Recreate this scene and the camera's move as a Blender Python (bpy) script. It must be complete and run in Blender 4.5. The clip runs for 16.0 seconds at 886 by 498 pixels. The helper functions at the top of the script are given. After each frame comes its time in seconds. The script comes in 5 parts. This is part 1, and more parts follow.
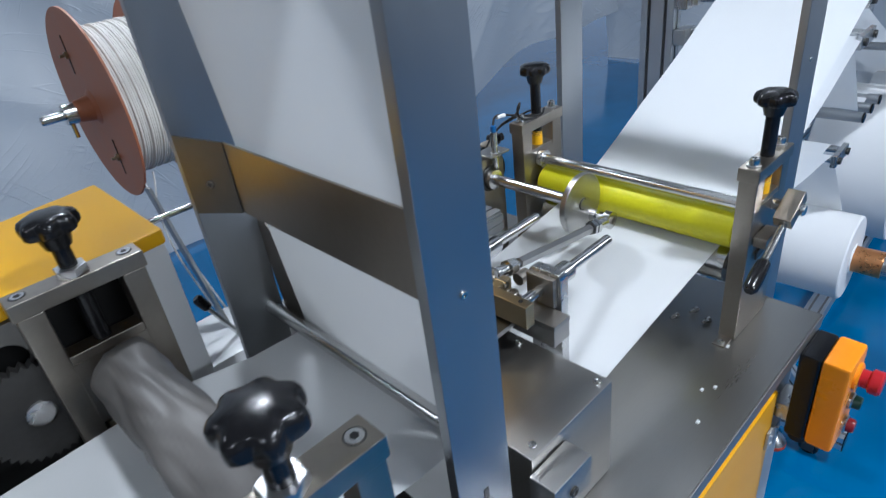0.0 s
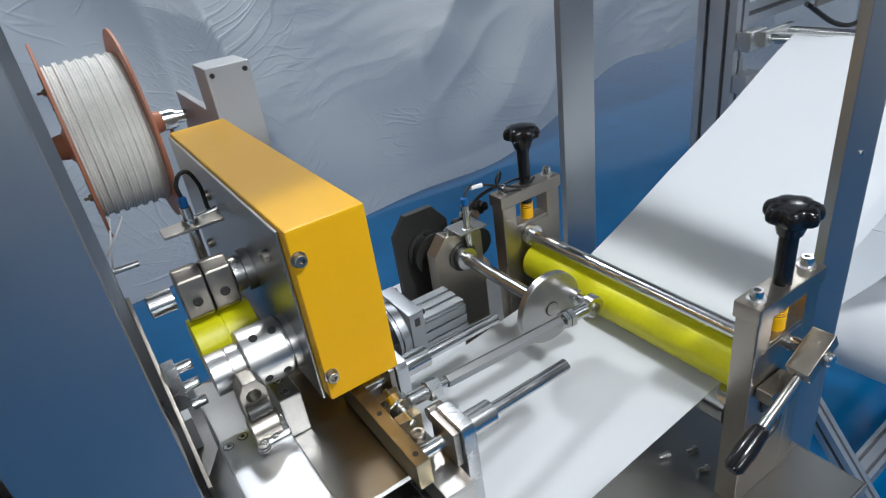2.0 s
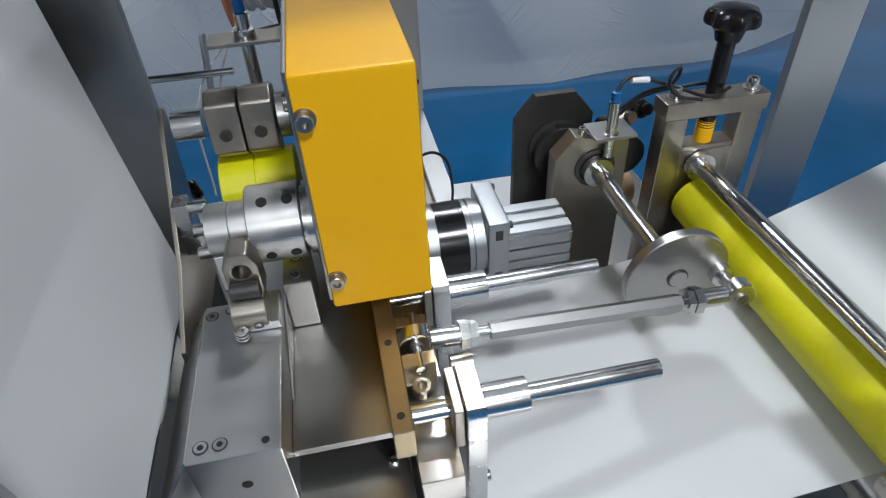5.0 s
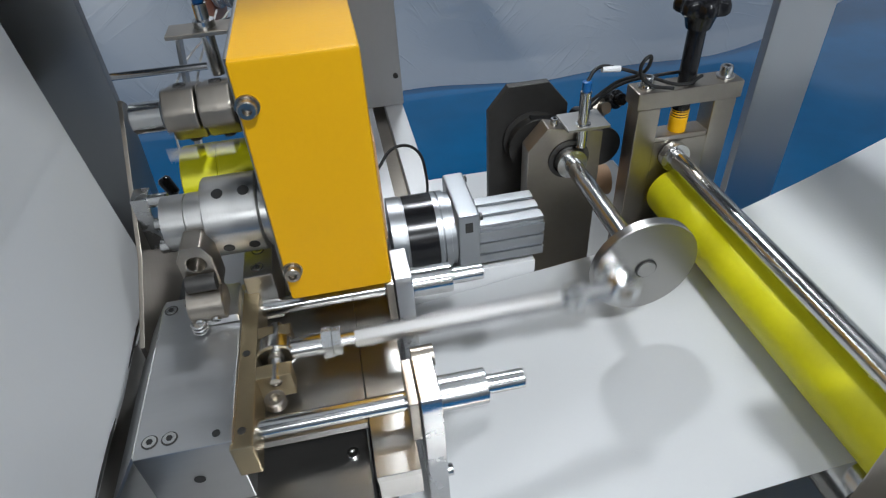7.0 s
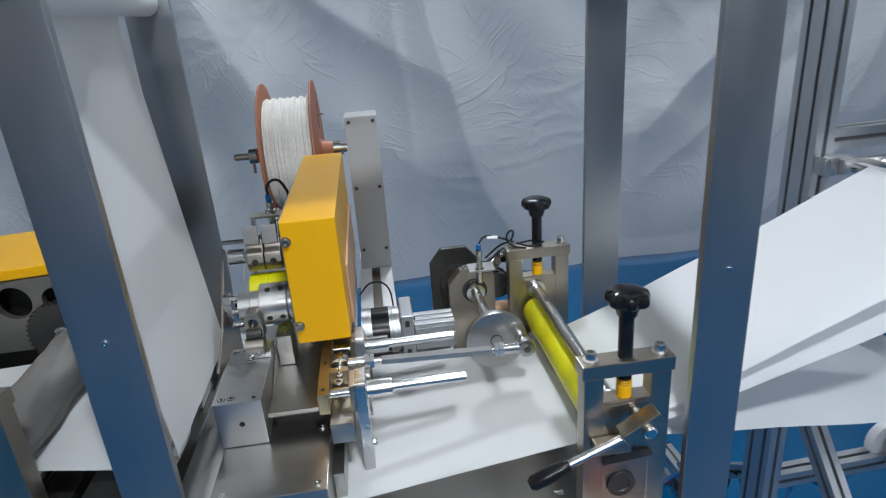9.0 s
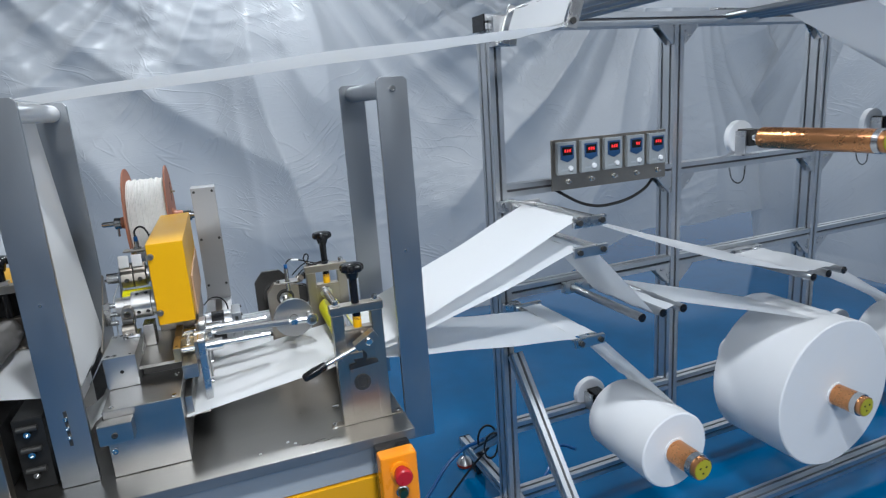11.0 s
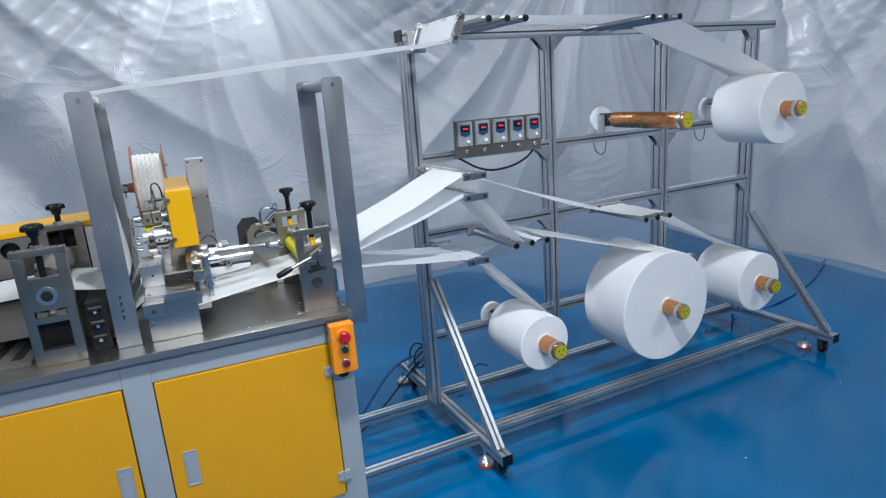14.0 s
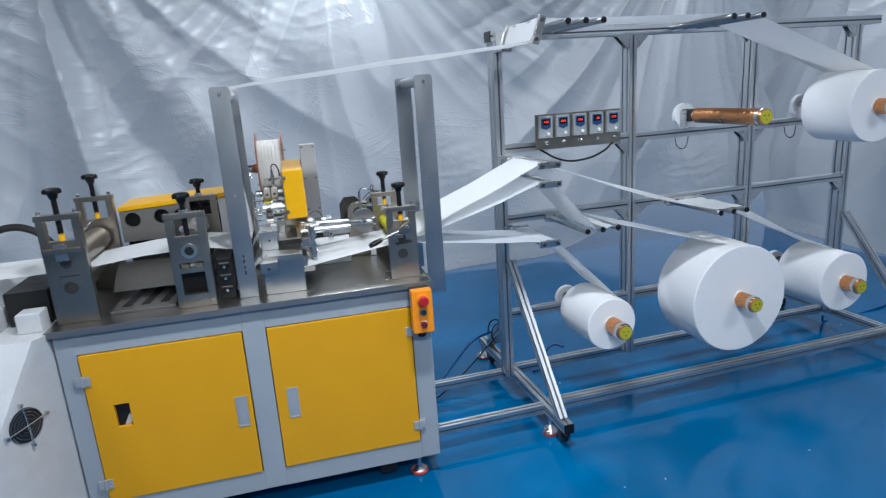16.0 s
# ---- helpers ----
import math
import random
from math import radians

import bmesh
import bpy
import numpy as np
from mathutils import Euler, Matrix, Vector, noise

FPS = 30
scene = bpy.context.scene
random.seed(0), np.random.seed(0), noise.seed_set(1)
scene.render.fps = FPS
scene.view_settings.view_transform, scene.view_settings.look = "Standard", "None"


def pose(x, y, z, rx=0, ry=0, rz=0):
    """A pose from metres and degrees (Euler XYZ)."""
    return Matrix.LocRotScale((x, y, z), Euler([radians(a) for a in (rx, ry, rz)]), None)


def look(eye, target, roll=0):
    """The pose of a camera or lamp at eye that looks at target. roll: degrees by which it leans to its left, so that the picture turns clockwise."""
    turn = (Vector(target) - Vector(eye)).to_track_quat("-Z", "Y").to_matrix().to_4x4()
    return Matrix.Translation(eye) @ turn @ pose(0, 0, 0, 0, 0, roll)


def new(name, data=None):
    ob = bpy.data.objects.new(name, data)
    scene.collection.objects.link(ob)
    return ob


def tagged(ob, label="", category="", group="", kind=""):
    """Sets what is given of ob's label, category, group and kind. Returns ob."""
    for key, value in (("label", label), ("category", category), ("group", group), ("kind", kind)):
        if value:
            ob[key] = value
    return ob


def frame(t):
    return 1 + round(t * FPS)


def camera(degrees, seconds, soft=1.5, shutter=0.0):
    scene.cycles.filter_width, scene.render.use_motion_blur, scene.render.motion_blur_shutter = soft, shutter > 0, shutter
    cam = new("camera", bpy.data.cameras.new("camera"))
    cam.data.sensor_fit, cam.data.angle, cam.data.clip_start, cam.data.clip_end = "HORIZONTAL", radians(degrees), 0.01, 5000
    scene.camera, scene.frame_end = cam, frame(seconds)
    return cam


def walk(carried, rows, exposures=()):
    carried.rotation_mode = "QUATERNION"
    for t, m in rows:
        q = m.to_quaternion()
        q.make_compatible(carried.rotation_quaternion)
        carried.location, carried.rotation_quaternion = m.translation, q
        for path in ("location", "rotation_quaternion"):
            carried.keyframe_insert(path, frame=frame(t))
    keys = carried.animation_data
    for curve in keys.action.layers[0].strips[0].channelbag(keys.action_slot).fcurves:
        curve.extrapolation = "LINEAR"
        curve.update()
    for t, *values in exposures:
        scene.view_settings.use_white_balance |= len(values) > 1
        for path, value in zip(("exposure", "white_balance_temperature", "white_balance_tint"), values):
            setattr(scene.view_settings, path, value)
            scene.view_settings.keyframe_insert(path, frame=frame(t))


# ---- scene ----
cam = camera(71.7, 16.0, soft=1.2, shutter=0.25)
PATH = [
    (0, (-0.308, -0.158, 1.512), (0.829, 1.153, 0.517), -7.7),
    (0.5, (-0.212, -0.142, 1.528), (0.963, 1.202, 0.626), -7.7),
    (1, (-0.14, -0.13, 1.538), (1.058, 1.242, 0.711), -7.3),
    (1.5, (-0.091, -0.13, 1.526), (1.05, 1.279, 0.683), -7.5),
    (2, (-0.005, -0.151, 1.526), (0.878, 1.367, 0.569), -8.5),
    (2.5, (0.087, -0.162, 1.503), (0.784, 1.43, 0.513), -6.9),
    (3, (0.117, -0.116, 1.472), (0.677, 1.465, 0.384), -5.0),
    (3.5, (0.136, -0.048, 1.45), (0.575, 1.515, 0.283), -3.8),
    (4, (0.139, -0.03, 1.451), (0.477, 1.538, 0.256), -3.9),
    (4.2, (0.143, -0.03, 1.45), (0.452, 1.533, 0.241), -3.8),
    (6.3, (0.165, -0.015, 1.451), (0.389, 1.464, 0.123), -3.1),
    (6.5, (0.171, -0.029, 1.441), (0.38, 1.49, 0.156), -4.0),
    (7, (0.185, -0.031, 1.438), (0.431, 1.494, 0.168), -3.7),
    (7.5, (0.213, -0.12, 1.469), (0.471, 1.528, 0.366), -4.6),
    (8, (0.29, -0.236, 1.514), (0.414, 1.502, 0.532), -5.3),
    (8.5, (0.314, -0.358, 1.538), (0.409, 1.437, 0.661), -5.2),
    (9, (0.263, -0.507, 1.561), (0.459, 1.349, 0.842), -4.2),
    (9.5, (0.247, -0.663, 1.566), (0.623, 1.189, 0.911), -3.9),
    (10, (0.291, -0.824, 1.569), (0.788, 1.024, 0.989), -3.8),
    (10.2, (0.315, -0.911, 1.568), (0.83, 0.941, 1.014), -3.9),
    (12.3, (0.288, -1.497, 1.581), (1.114, 0.279, 1.174), -3.9),
    (12.5, (0.296, -1.559, 1.567), (1.116, 0.217, 1.152), -3.8),
    (13, (0.268, -1.673, 1.549), (1.057, 0.1, 1.068), -3.8),
    (13.5, (0.217, -1.771, 1.558), (0.984, 0.008, 1.058), -4.0),
    (14, (0.158, -1.891, 1.559), (0.919, -0.11, 1.061), -4.2),
    (14.5, (0.157, -1.964, 1.56), (0.907, -0.178, 1.061), -4.4),
    (15, (0.195, -2.033, 1.541), (0.892, -0.23, 1.028), -4.7),
    (15.5, (0.177, -2.117, 1.558), (0.764, -0.279, 1.032), -4.4),
    (16, (0.159, -2.177, 1.561), (0.607, -0.291, 1.066), -3.9),
]
walk(cam, [(t, look(eye, target, roll)) for t, eye, target, roll in PATH],
     exposures=[(0.0, 0.08, 5800, 10), (1.5, 0.0, 6080, 10), (3.0, -0.16, 6220, 10), (4.0, -0.19, 6220, 10), (7.0, -0.19, 6220, 10),
                (9.0, -0.15, 6140, 10), (10.0, -0.06, 6120, 10), (12.5, 0.18, 6120, 10), (16.0, 0.18, 5960, 10)])

# ---- world and light ----
world = bpy.data.worlds.new("world")
world.use_nodes = True
scene.world = world
world.node_tree.nodes["Background"].inputs["Color"].default_value = (0.74, 0.84, 0.96, 1)
world.node_tree.nodes["Background"].inputs["Strength"].default_value = 0.56
scene.view_settings.exposure = 0.0


def overhead_lamp(x, y, z, length, power, width=0.25):
    """An overhead area lamp that points down, without a housing."""
    lamp = bpy.data.lights.new("overhead_area_lamp", "AREA")
    lamp.shape, lamp.size, lamp.size_y, lamp.energy = "RECTANGLE", length, width, power
    lamp.color = (0.95, 0.975, 0.985)
    ob = new("overhead_area_lamp", lamp)
    ob.matrix_world = pose(x, y, z)
    return ob


# lamps at x 0.60 follow cast shadows; the others are added fill, unseen
for lx, ly, lp, ll, lw in ((0.60, 2.00, 44, 0.26, 0.18), (3.60, 1.40, 30, 0.4, 0.3), (0.60, -1.10, 68, 0.26, 0.22), (3.6, -2.4, 42, 1.2, 0.5), (-2.4, -1.1, 40, 0.6, 0.3), (-2.0, 2.0, 11, 0.5, 0.3), (0.2, -3.5, 92, 1.2, 0.4)):
    overhead_lamp(lx, ly, 3.15, ll, lp, lw)


# ---- materials ----
def nodes_of(name):
    m = bpy.data.materials.new(name)
    m.use_nodes = True
    nt = m.node_tree
    return m, nt, nt.nodes["Principled BSDF"]


def link(nt, a, b):
    nt.links.new(a, b)


def material(name, colour, rough=0.5, metal=0.0, vary=0.08, scale=12.0, bump=0.0, bump_scale=120.0, stretch=(1, 1, 1), rough_vary=0.08, coat=0.0, spec=0.5):
    """Base colour with two scales of mottling, uneven gloss and a fine relief."""
    m, nt, b = nodes_of(name)
    N = nt.nodes
    co = N.new("ShaderNodeTexCoord")
    mp = N.new("ShaderNodeMapping")
    mp.inputs["Scale"].default_value = stretch
    link(nt, co.outputs["Object"], mp.inputs["Vector"])
    big, fine = N.new("ShaderNodeTexNoise"), N.new("ShaderNodeTexNoise")
    big.inputs["Scale"].default_value, fine.inputs["Scale"].default_value = scale, bump_scale
    big.inputs["Detail"].default_value, fine.inputs["Detail"].default_value = 4, 3
    link(nt, mp.outputs["Vector"], big.inputs["Vector"])
    link(nt, mp.outputs["Vector"], fine.inputs["Vector"])
    mix = N.new("ShaderNodeMath")
    mix.operation = "MULTIPLY_ADD"
    link(nt, fine.outputs["Fac"], mix.inputs[0])
    mix.inputs[1].default_value = 0.35
    link(nt, big.outputs["Fac"], mix.inputs[2])
    ramp = N.new("ShaderNodeValToRGB")
    lo, hi = 1 - vary, 1 + vary
    ramp.color_ramp.elements[0].position, ramp.color_ramp.elements[1].position = 0.4, 0.95
    ramp.color_ramp.elements[0].color = tuple(min(1, c * lo) for c in colour) + (1,)
    ramp.color_ramp.elements[1].color = tuple(min(1, c * hi) for c in colour) + (1,)
    link(nt, mix.outputs[0], ramp.inputs["Fac"])
    link(nt, ramp.outputs["Color"], b.inputs["Base Color"])
    rr = N.new("ShaderNodeMapRange")
    rr.inputs["From Min"].default_value, rr.inputs["From Max"].default_value = 0.3, 1.0
    rr.inputs["To Min"].default_value, rr.inputs["To Max"].default_value = max(0.02, rough - rough_vary), min(1, rough + rough_vary)
    link(nt, mix.outputs[0], rr.inputs["Value"])
    link(nt, rr.outputs["Result"], b.inputs["Roughness"])
    b.inputs["Metallic"].default_value = metal
    b.inputs["Coat Weight"].default_value = coat
    b.inputs["Specular IOR Level"].default_value = spec
    if bump:
        bp = N.new("ShaderNodeBump")
        bp.inputs["Strength"].default_value = bump
        bp.inputs["Distance"].default_value = 0.002
        link(nt, fine.outputs["Fac"], bp.inputs["Height"])
        link(nt, bp.outputs["Normal"], b.inputs["Normal"])
    return m


STEEL = material("brushed_steel", (0.42, 0.41, 0.395), 0.32, 1.0, 0.05, 4, 0.0, 60, (1, 7, 7), 0.05)
TABLE = material("steel_sheet", (0.38, 0.37, 0.35), 0.3, 1.0, 0.05, 3, 0.0, 60, (1, 6, 6), 0.06)
NICKEL = material("nickel_steel", (0.36, 0.325, 0.28), 0.34, 1.0, 0.1, 10, 0.1, 150)
CHROME = material("polished_steel", (0.60, 0.60, 0.59), 0.2, 1.0, 0.05, 20, 0.0)
ALU = material("anodised_aluminium", (0.37, 0.385, 0.40), 0.38, 1.0, 0.03, 5, 0.02, 200, (3, 3, 1))
PROFILE = material("aluminium_profile", (0.58, 0.60, 0.62), 0.42, 1.0, 0.06, 8, 0.05, 220)
# dark grey for groove floors: the shade inside the profile put into colour
GROOVE_SHADE = material("profile_groove_shade", (0.10, 0.10, 0.105), 0.6, 0.3, 0.1, 20)
GROUND = material("ground_steel", (0.50, 0.505, 0.51), 0.33, 1.0, 0.05, 4, 0.0, 40, (1, 8, 8), 0.05)
ZINC = material("zinc_plate", (0.60, 0.60, 0.60), 0.28, 1.0, 0.08, 14, 0.05, 90)
BRASS = material("gold_anodised", (0.42, 0.345, 0.22), 0.4, 1.0, 0.08, 14, 0.1, 120)
DARK = material("blackened_steel", (0.06, 0.058, 0.055), 0.45, 0.6, 0.2, 12, 0.1, 140)
BLACK = material("black_plastic", (0.008, 0.008, 0.009), 0.2, 0.0, 0.2, 20, 0.05, 300, spec=0.35)
MATBLACK = material("matt_black", (0.012, 0.012, 0.012), 0.5, 0.0, 0.2, 20, 0.1, 300, spec=0.3)
YELLOW = material("yellow_enamel", (0.72, 0.375, 0.0), 0.34, 0.0, 0.03, 7, 0.06, 260, spec=0.3)
DOOR = material("yellow_door_enamel", (0.66, 0.318, 0.003), 0.38, 0.0, 0.03, 5, 0.08, 260, spec=0.35)
GREY = material("grey_enamel", (0.31, 0.342, 0.372), 0.42, 0.0, 0.04, 6, 0.1, 300)
WHITE = material("white_enamel", (0.75, 0.76, 0.77), 0.4, 0.0, 0.04, 6, 0.05, 300)
LIME = material("lime_rubber", (0.60, 0.57, 0.0), 0.42, 0.0, 0.1, 9, 0.08, 160)
ORANGE = material("orange_plastic", (0.85, 0.27, 0.005), 0.3, 0.0, 0.04, 10)
RED = material("red_plastic", (0.42, 0.010, 0.016), 0.3, 0.0, 0.05, 20)
PAD = material("orange_rubber", (0.42, 0.055, 0.025), 0.5, 0.0, 0.1, 20)
DEEPRED = material("dark_red_plastic", (0.16, 0.008, 0.012), 0.25)
HINGE = material("dull_zinc", (0.46, 0.47, 0.48), 0.45, 0.45, 0.08, 20)
EDGE = material("satin_steel_edge", (0.27, 0.265, 0.26), 0.42, 0.8, 0.06, 6, 0.05, 60, (1, 5, 5))
PLATE = material("dull_steel_plate", (0.23, 0.22, 0.205), 0.45, 0.85, 0.12, 9, 0.08, 90)
SATIN = material("satin_turned_steel", (0.50, 0.495, 0.48), 0.33, 1.0, 0.06, 8, 0.05, 140, (6, 1, 1))
GREEN = material("green_plastic", (0.01, 0.05, 0.03), 0.3, 0.0, 0.05, 20)
COPPER = material("copper_sleeve", (0.60, 0.27, 0.11), 0.28, 0.85, 0.08, 10, 0.05, 120)
FIBRE = material("brown_fibreboard", (0.36, 0.13, 0.065), 0.5, 0.0, 0.12, 14, 0.1, 160)
LABEL = material("lime_label", (0.42, 0.38, 0.015), 0.4, 0.0, 0.05, 20)
HOSE = material("blue_hose", (0.004, 0.085, 0.27), 0.3)
TAN = material("tan_pipe", (0.45, 0.28, 0.16), 0.6)
PANEL = material("grey_box_paint", (0.42, 0.42, 0.42), 0.4, 0.3, 0.04, 8)
PALE = material("pale_enamel", (0.50, 0.51, 0.52), 0.4)
BEZEL = material("dark_blue_bezel", (0.012, 0.05, 0.13), 0.35)
UNIT = material("grey_instrument", (0.27, 0.29, 0.30), 0.4)
GREYPVC = material("grey_wrap", (0.13, 0.122, 0.115), 0.5, 0.0, 0.25, 9, 0.9, 26, (1, 0.35, 1))


def cloth(name, colour, rough, see, bump):
    """Non-woven fabric: white fibre that lets some light through."""
    m = material(name, colour, rough, 0.0, 0.02, 5, bump, 420, spec=0.2)
    nt = m.node_tree
    b = nt.nodes["Principled BSDF"]
    tr = nt.nodes.new("ShaderNodeBsdfTranslucent")
    tr.inputs["Color"].default_value = tuple(colour) + (1,)
    mx = nt.nodes.new("ShaderNodeMixShader")
    mx.inputs["Fac"].default_value = see
    out = nt.nodes["Material Output"]
    link(nt, b.outputs["BSDF"], mx.inputs[1])
    link(nt, tr.outputs["BSDF"], mx.inputs[2])
    link(nt, mx.outputs["Shader"], out.inputs["Surface"])
    return m


WEB = cloth("nonwoven_web", (0.76, 0.77, 0.775), 0.75, 0.38, 0.12)
ROLL = material("nonwoven_roll", (0.74, 0.745, 0.75), 0.7, 0.0, 0.02, 5, 0.1, 300, spec=0.2)
THREAD = material("white_cord", (0.72, 0.71, 0.68), 0.7, 0.0, 0.08, 40, 0.2, 400)


def film_material():
    """Milky plastic film: glossy, with thin creases in patches that run several ways."""
    m = material("plastic_film", (0.53, 0.55, 0.57), 0.36, 0.0, 0.03, 1.2, 0.0, 30, rough_vary=0.06, spec=0.75)
    nt = m.node_tree
    N = nt.nodes
    b = N["Principled BSDF"]
    co = N.new("ShaderNodeTexCoord")
    # one flat coordinate for both walls: along the wall, and up
    sep, flat, along = N.new("ShaderNodeSeparateXYZ"), N.new("ShaderNodeCombineXYZ"), N.new("ShaderNodeMath")
    along.operation = "SUBTRACT"
    link(nt, co.outputs["Object"], sep.inputs[0])
    link(nt, sep.outputs["X"], along.inputs[0])
    link(nt, sep.outputs["Y"], along.inputs[1])
    link(nt, along.outputs[0], flat.inputs["X"])
    link(nt, sep.outputs["Z"], flat.inputs["Y"])
    total = None
    for k, (tilt, across, length, width, amount) in enumerate(((0.25, 13.0, 2.2, 0.030, 1.0), (1.0, 11.0, 1.6, 0.026, 0.9), (-0.75, 15.0, 2.4, 0.034, 0.8), (0.6, 26.0, 5.0, 0.05, 0.35), (-0.2, 30.0, 6.0, 0.05, 0.3))):
        turn = N.new("ShaderNodeMapping")
        turn.inputs["Rotation"].default_value = (0, 0, tilt)
        turn.inputs["Location"].default_value = (3.7 * k, 1.9 * k, 0)
        link(nt, flat.outputs[0], turn.inputs["Vector"])
        mp = N.new("ShaderNodeMapping")
        mp.inputs["Scale"].default_value = (length, across, 1)
        link(nt, turn.outputs["Vector"], mp.inputs["Vector"])
        n1 = N.new("ShaderNodeTexNoise")
        n1.inputs["Scale"].default_value, n1.inputs["Detail"].default_value, n1.inputs["Distortion"].default_value = 1.0, 1.0, 0.25
        link(nt, mp.outputs["Vector"], n1.inputs["Vector"])
        mid = N.new("ShaderNodeMath")
        mid.operation = "SUBTRACT"
        link(nt, n1.outputs["Fac"], mid.inputs[0])
        mid.inputs[1].default_value = 0.5
        dist = N.new("ShaderNodeMath")
        dist.operation = "ABSOLUTE"
        link(nt, mid.outputs[0], dist.inputs[0])
        ridge = N.new("ShaderNodeMapRange")
        ridge.interpolation_type = "SMOOTHSTEP"
        ridge.inputs["From Max"].default_value = width
        ridge.inputs["To Min"].default_value, ridge.inputs["To Max"].default_value = amount, 0.0
        link(nt, dist.outputs[0], ridge.inputs["Value"])
        patch = N.new("ShaderNodeTexNoise")
        patch.inputs["Scale"].default_value, patch.inputs["Detail"].default_value = 1.7, 3.0
        link(nt, turn.outputs["Vector"], patch.inputs["Vector"])
        gate = N.new("ShaderNodeMapRange")
        gate.inputs["From Min"].default_value, gate.inputs["From Max"].default_value = 0.51, 0.68
        link(nt, patch.outputs["Fac"], gate.inputs["Value"])
        both = N.new("ShaderNodeMath")
        both.operation = "MULTIPLY"
        link(nt, ridge.outputs["Result"], both.inputs[0])
        link(nt, gate.outputs["Result"], both.inputs[1])
        if total is None:
            total = both.outputs[0]
        else:
            add = N.new("ShaderNodeMath")
            link(nt, total, add.inputs[0])
            link(nt, both.outputs[0], add.inputs[1])
            total = add.outputs[0]
    bp = N.new("ShaderNodeBump")
    bp.inputs["Strength"].default_value, bp.inputs["Distance"].default_value = 0.55, 0.008
    link(nt, total, bp.inputs["Height"])
    link(nt, bp.outputs["Normal"], b.inputs["Normal"])
    # world light added behind the film brightens it, standing for the hall beyond
    tr, mx = N.new("ShaderNodeBsdfTranslucent"), N.new("ShaderNodeMixShader")
    tr.inputs["Color"].default_value = (0.70, 0.73, 0.76, 1)
    mx.inputs["Fac"].default_value = 0.32
    link(nt, bp.outputs["Normal"], tr.inputs["Normal"])
    link(nt, b.outputs["BSDF"], mx.inputs[1])
    link(nt, tr.outputs["BSDF"], mx.inputs[2])
    link(nt, mx.outputs["Shader"], N["Material Output"].inputs["Surface"])
    return m


FILM = film_material()


def floor_material():
    m = material("blue_epoxy", (0.0, 0.098, 0.25), 0.13, 0.0, 0.16, 1.4, 0.0, 9, rough_vary=0.07, spec=0.4)
    nt = m.node_tree
    b = nt.nodes["Principled BSDF"]
    co = nt.nodes.new("ShaderNodeTexCoord")
    n1 = nt.nodes.new("ShaderNodeTexNoise")
    n1.inputs["Scale"].default_value = 2.2
    link(nt, co.outputs["Object"], n1.inputs["Vector"])
    bp = nt.nodes.new("ShaderNodeBump")
    bp.inputs["Strength"].default_value, bp.inputs["Distance"].default_value = 0.25, 0.01
    link(nt, n1.outputs["Fac"], bp.inputs["Height"])
    link(nt, bp.outputs["Normal"], b.inputs["Normal"])
    return m


FLOOR = floor_material()
# added ceiling, south and west walls, unseen: dark to deepen shadows and reflections
CEIL = material("grey_ceiling", (0.06, 0.063, 0.066), 0.7)
WALL = material("grey_wall", (0.16, 0.166, 0.172), 0.6)

# ---- building helpers ----
SPACE = {}


def thing(name, label, category, m=None, group="", kind=""):
    """A top-level Empty at m that holds the parts of a thing."""
    ob = new(name)
    ob.empty_display_size = 0.05
    m = m or Matrix()
    ob.matrix_world = m
    SPACE[ob.name] = m.copy()
    return tagged(ob, label, category, group, kind)


def part(name, bm, mat, parent=None, label="", space=None, sharp=35, own=None, even=True):
    """Links bm, given in world places (or in space), as one mesh object under parent. own: a pose of its own, for parts that move."""
    if space is not None:
        bm.transform(space)
    base = SPACE[parent.name] if parent is not None else Matrix()
    here = own.copy() if own is not None else base
    bm.transform(here.inverted())
    me = bpy.data.meshes.new(name)
    for f in bm.faces:
        f.smooth = True
    bm.to_mesh(me)
    bm.free()
    me.set_sharp_from_angle(angle=radians(sharp))
    for one in (mat if isinstance(mat, (list, tuple)) else [mat]):
        me.materials.append(one)
    ob = new(name, me)
    if even:
        wn = ob.modifiers.new("even_normals", "WEIGHTED_NORMAL")
        wn.keep_sharp = True
    ob.parent = parent
    ob.matrix_local = base.inverted() @ here
    SPACE[ob.name] = here
    if label:
        tagged(ob, label)
    return ob


def solid(name, bm, mat, label, category, m=None, group="", kind="", sharp=35):
    """A top-level thing that is one mesh. m: its origin in the world."""
    ob = part(name, bm, mat, own=m or Matrix(), sharp=sharp, even=kind != "structure")
    return tagged(ob, label, category, group, kind)


def box(x0, x1, y0, y1, z0, z1, bevel=0.0, bm=None):
    bm = bm or bmesh.new()
    got = bmesh.ops.create_cube(bm, size=1.0, matrix=Matrix.LocRotScale(((x0 + x1) / 2, (y0 + y1) / 2, (z0 + z1) / 2), None, (x1 - x0, y1 - y0, z1 - z0)))
    if bevel:
        edges = list({e for v in got["verts"] for e in v.link_edges})
        bmesh.ops.bevel(bm, geom=edges, offset=bevel, segments=2, profile=0.5, affect="EDGES")
    return bm


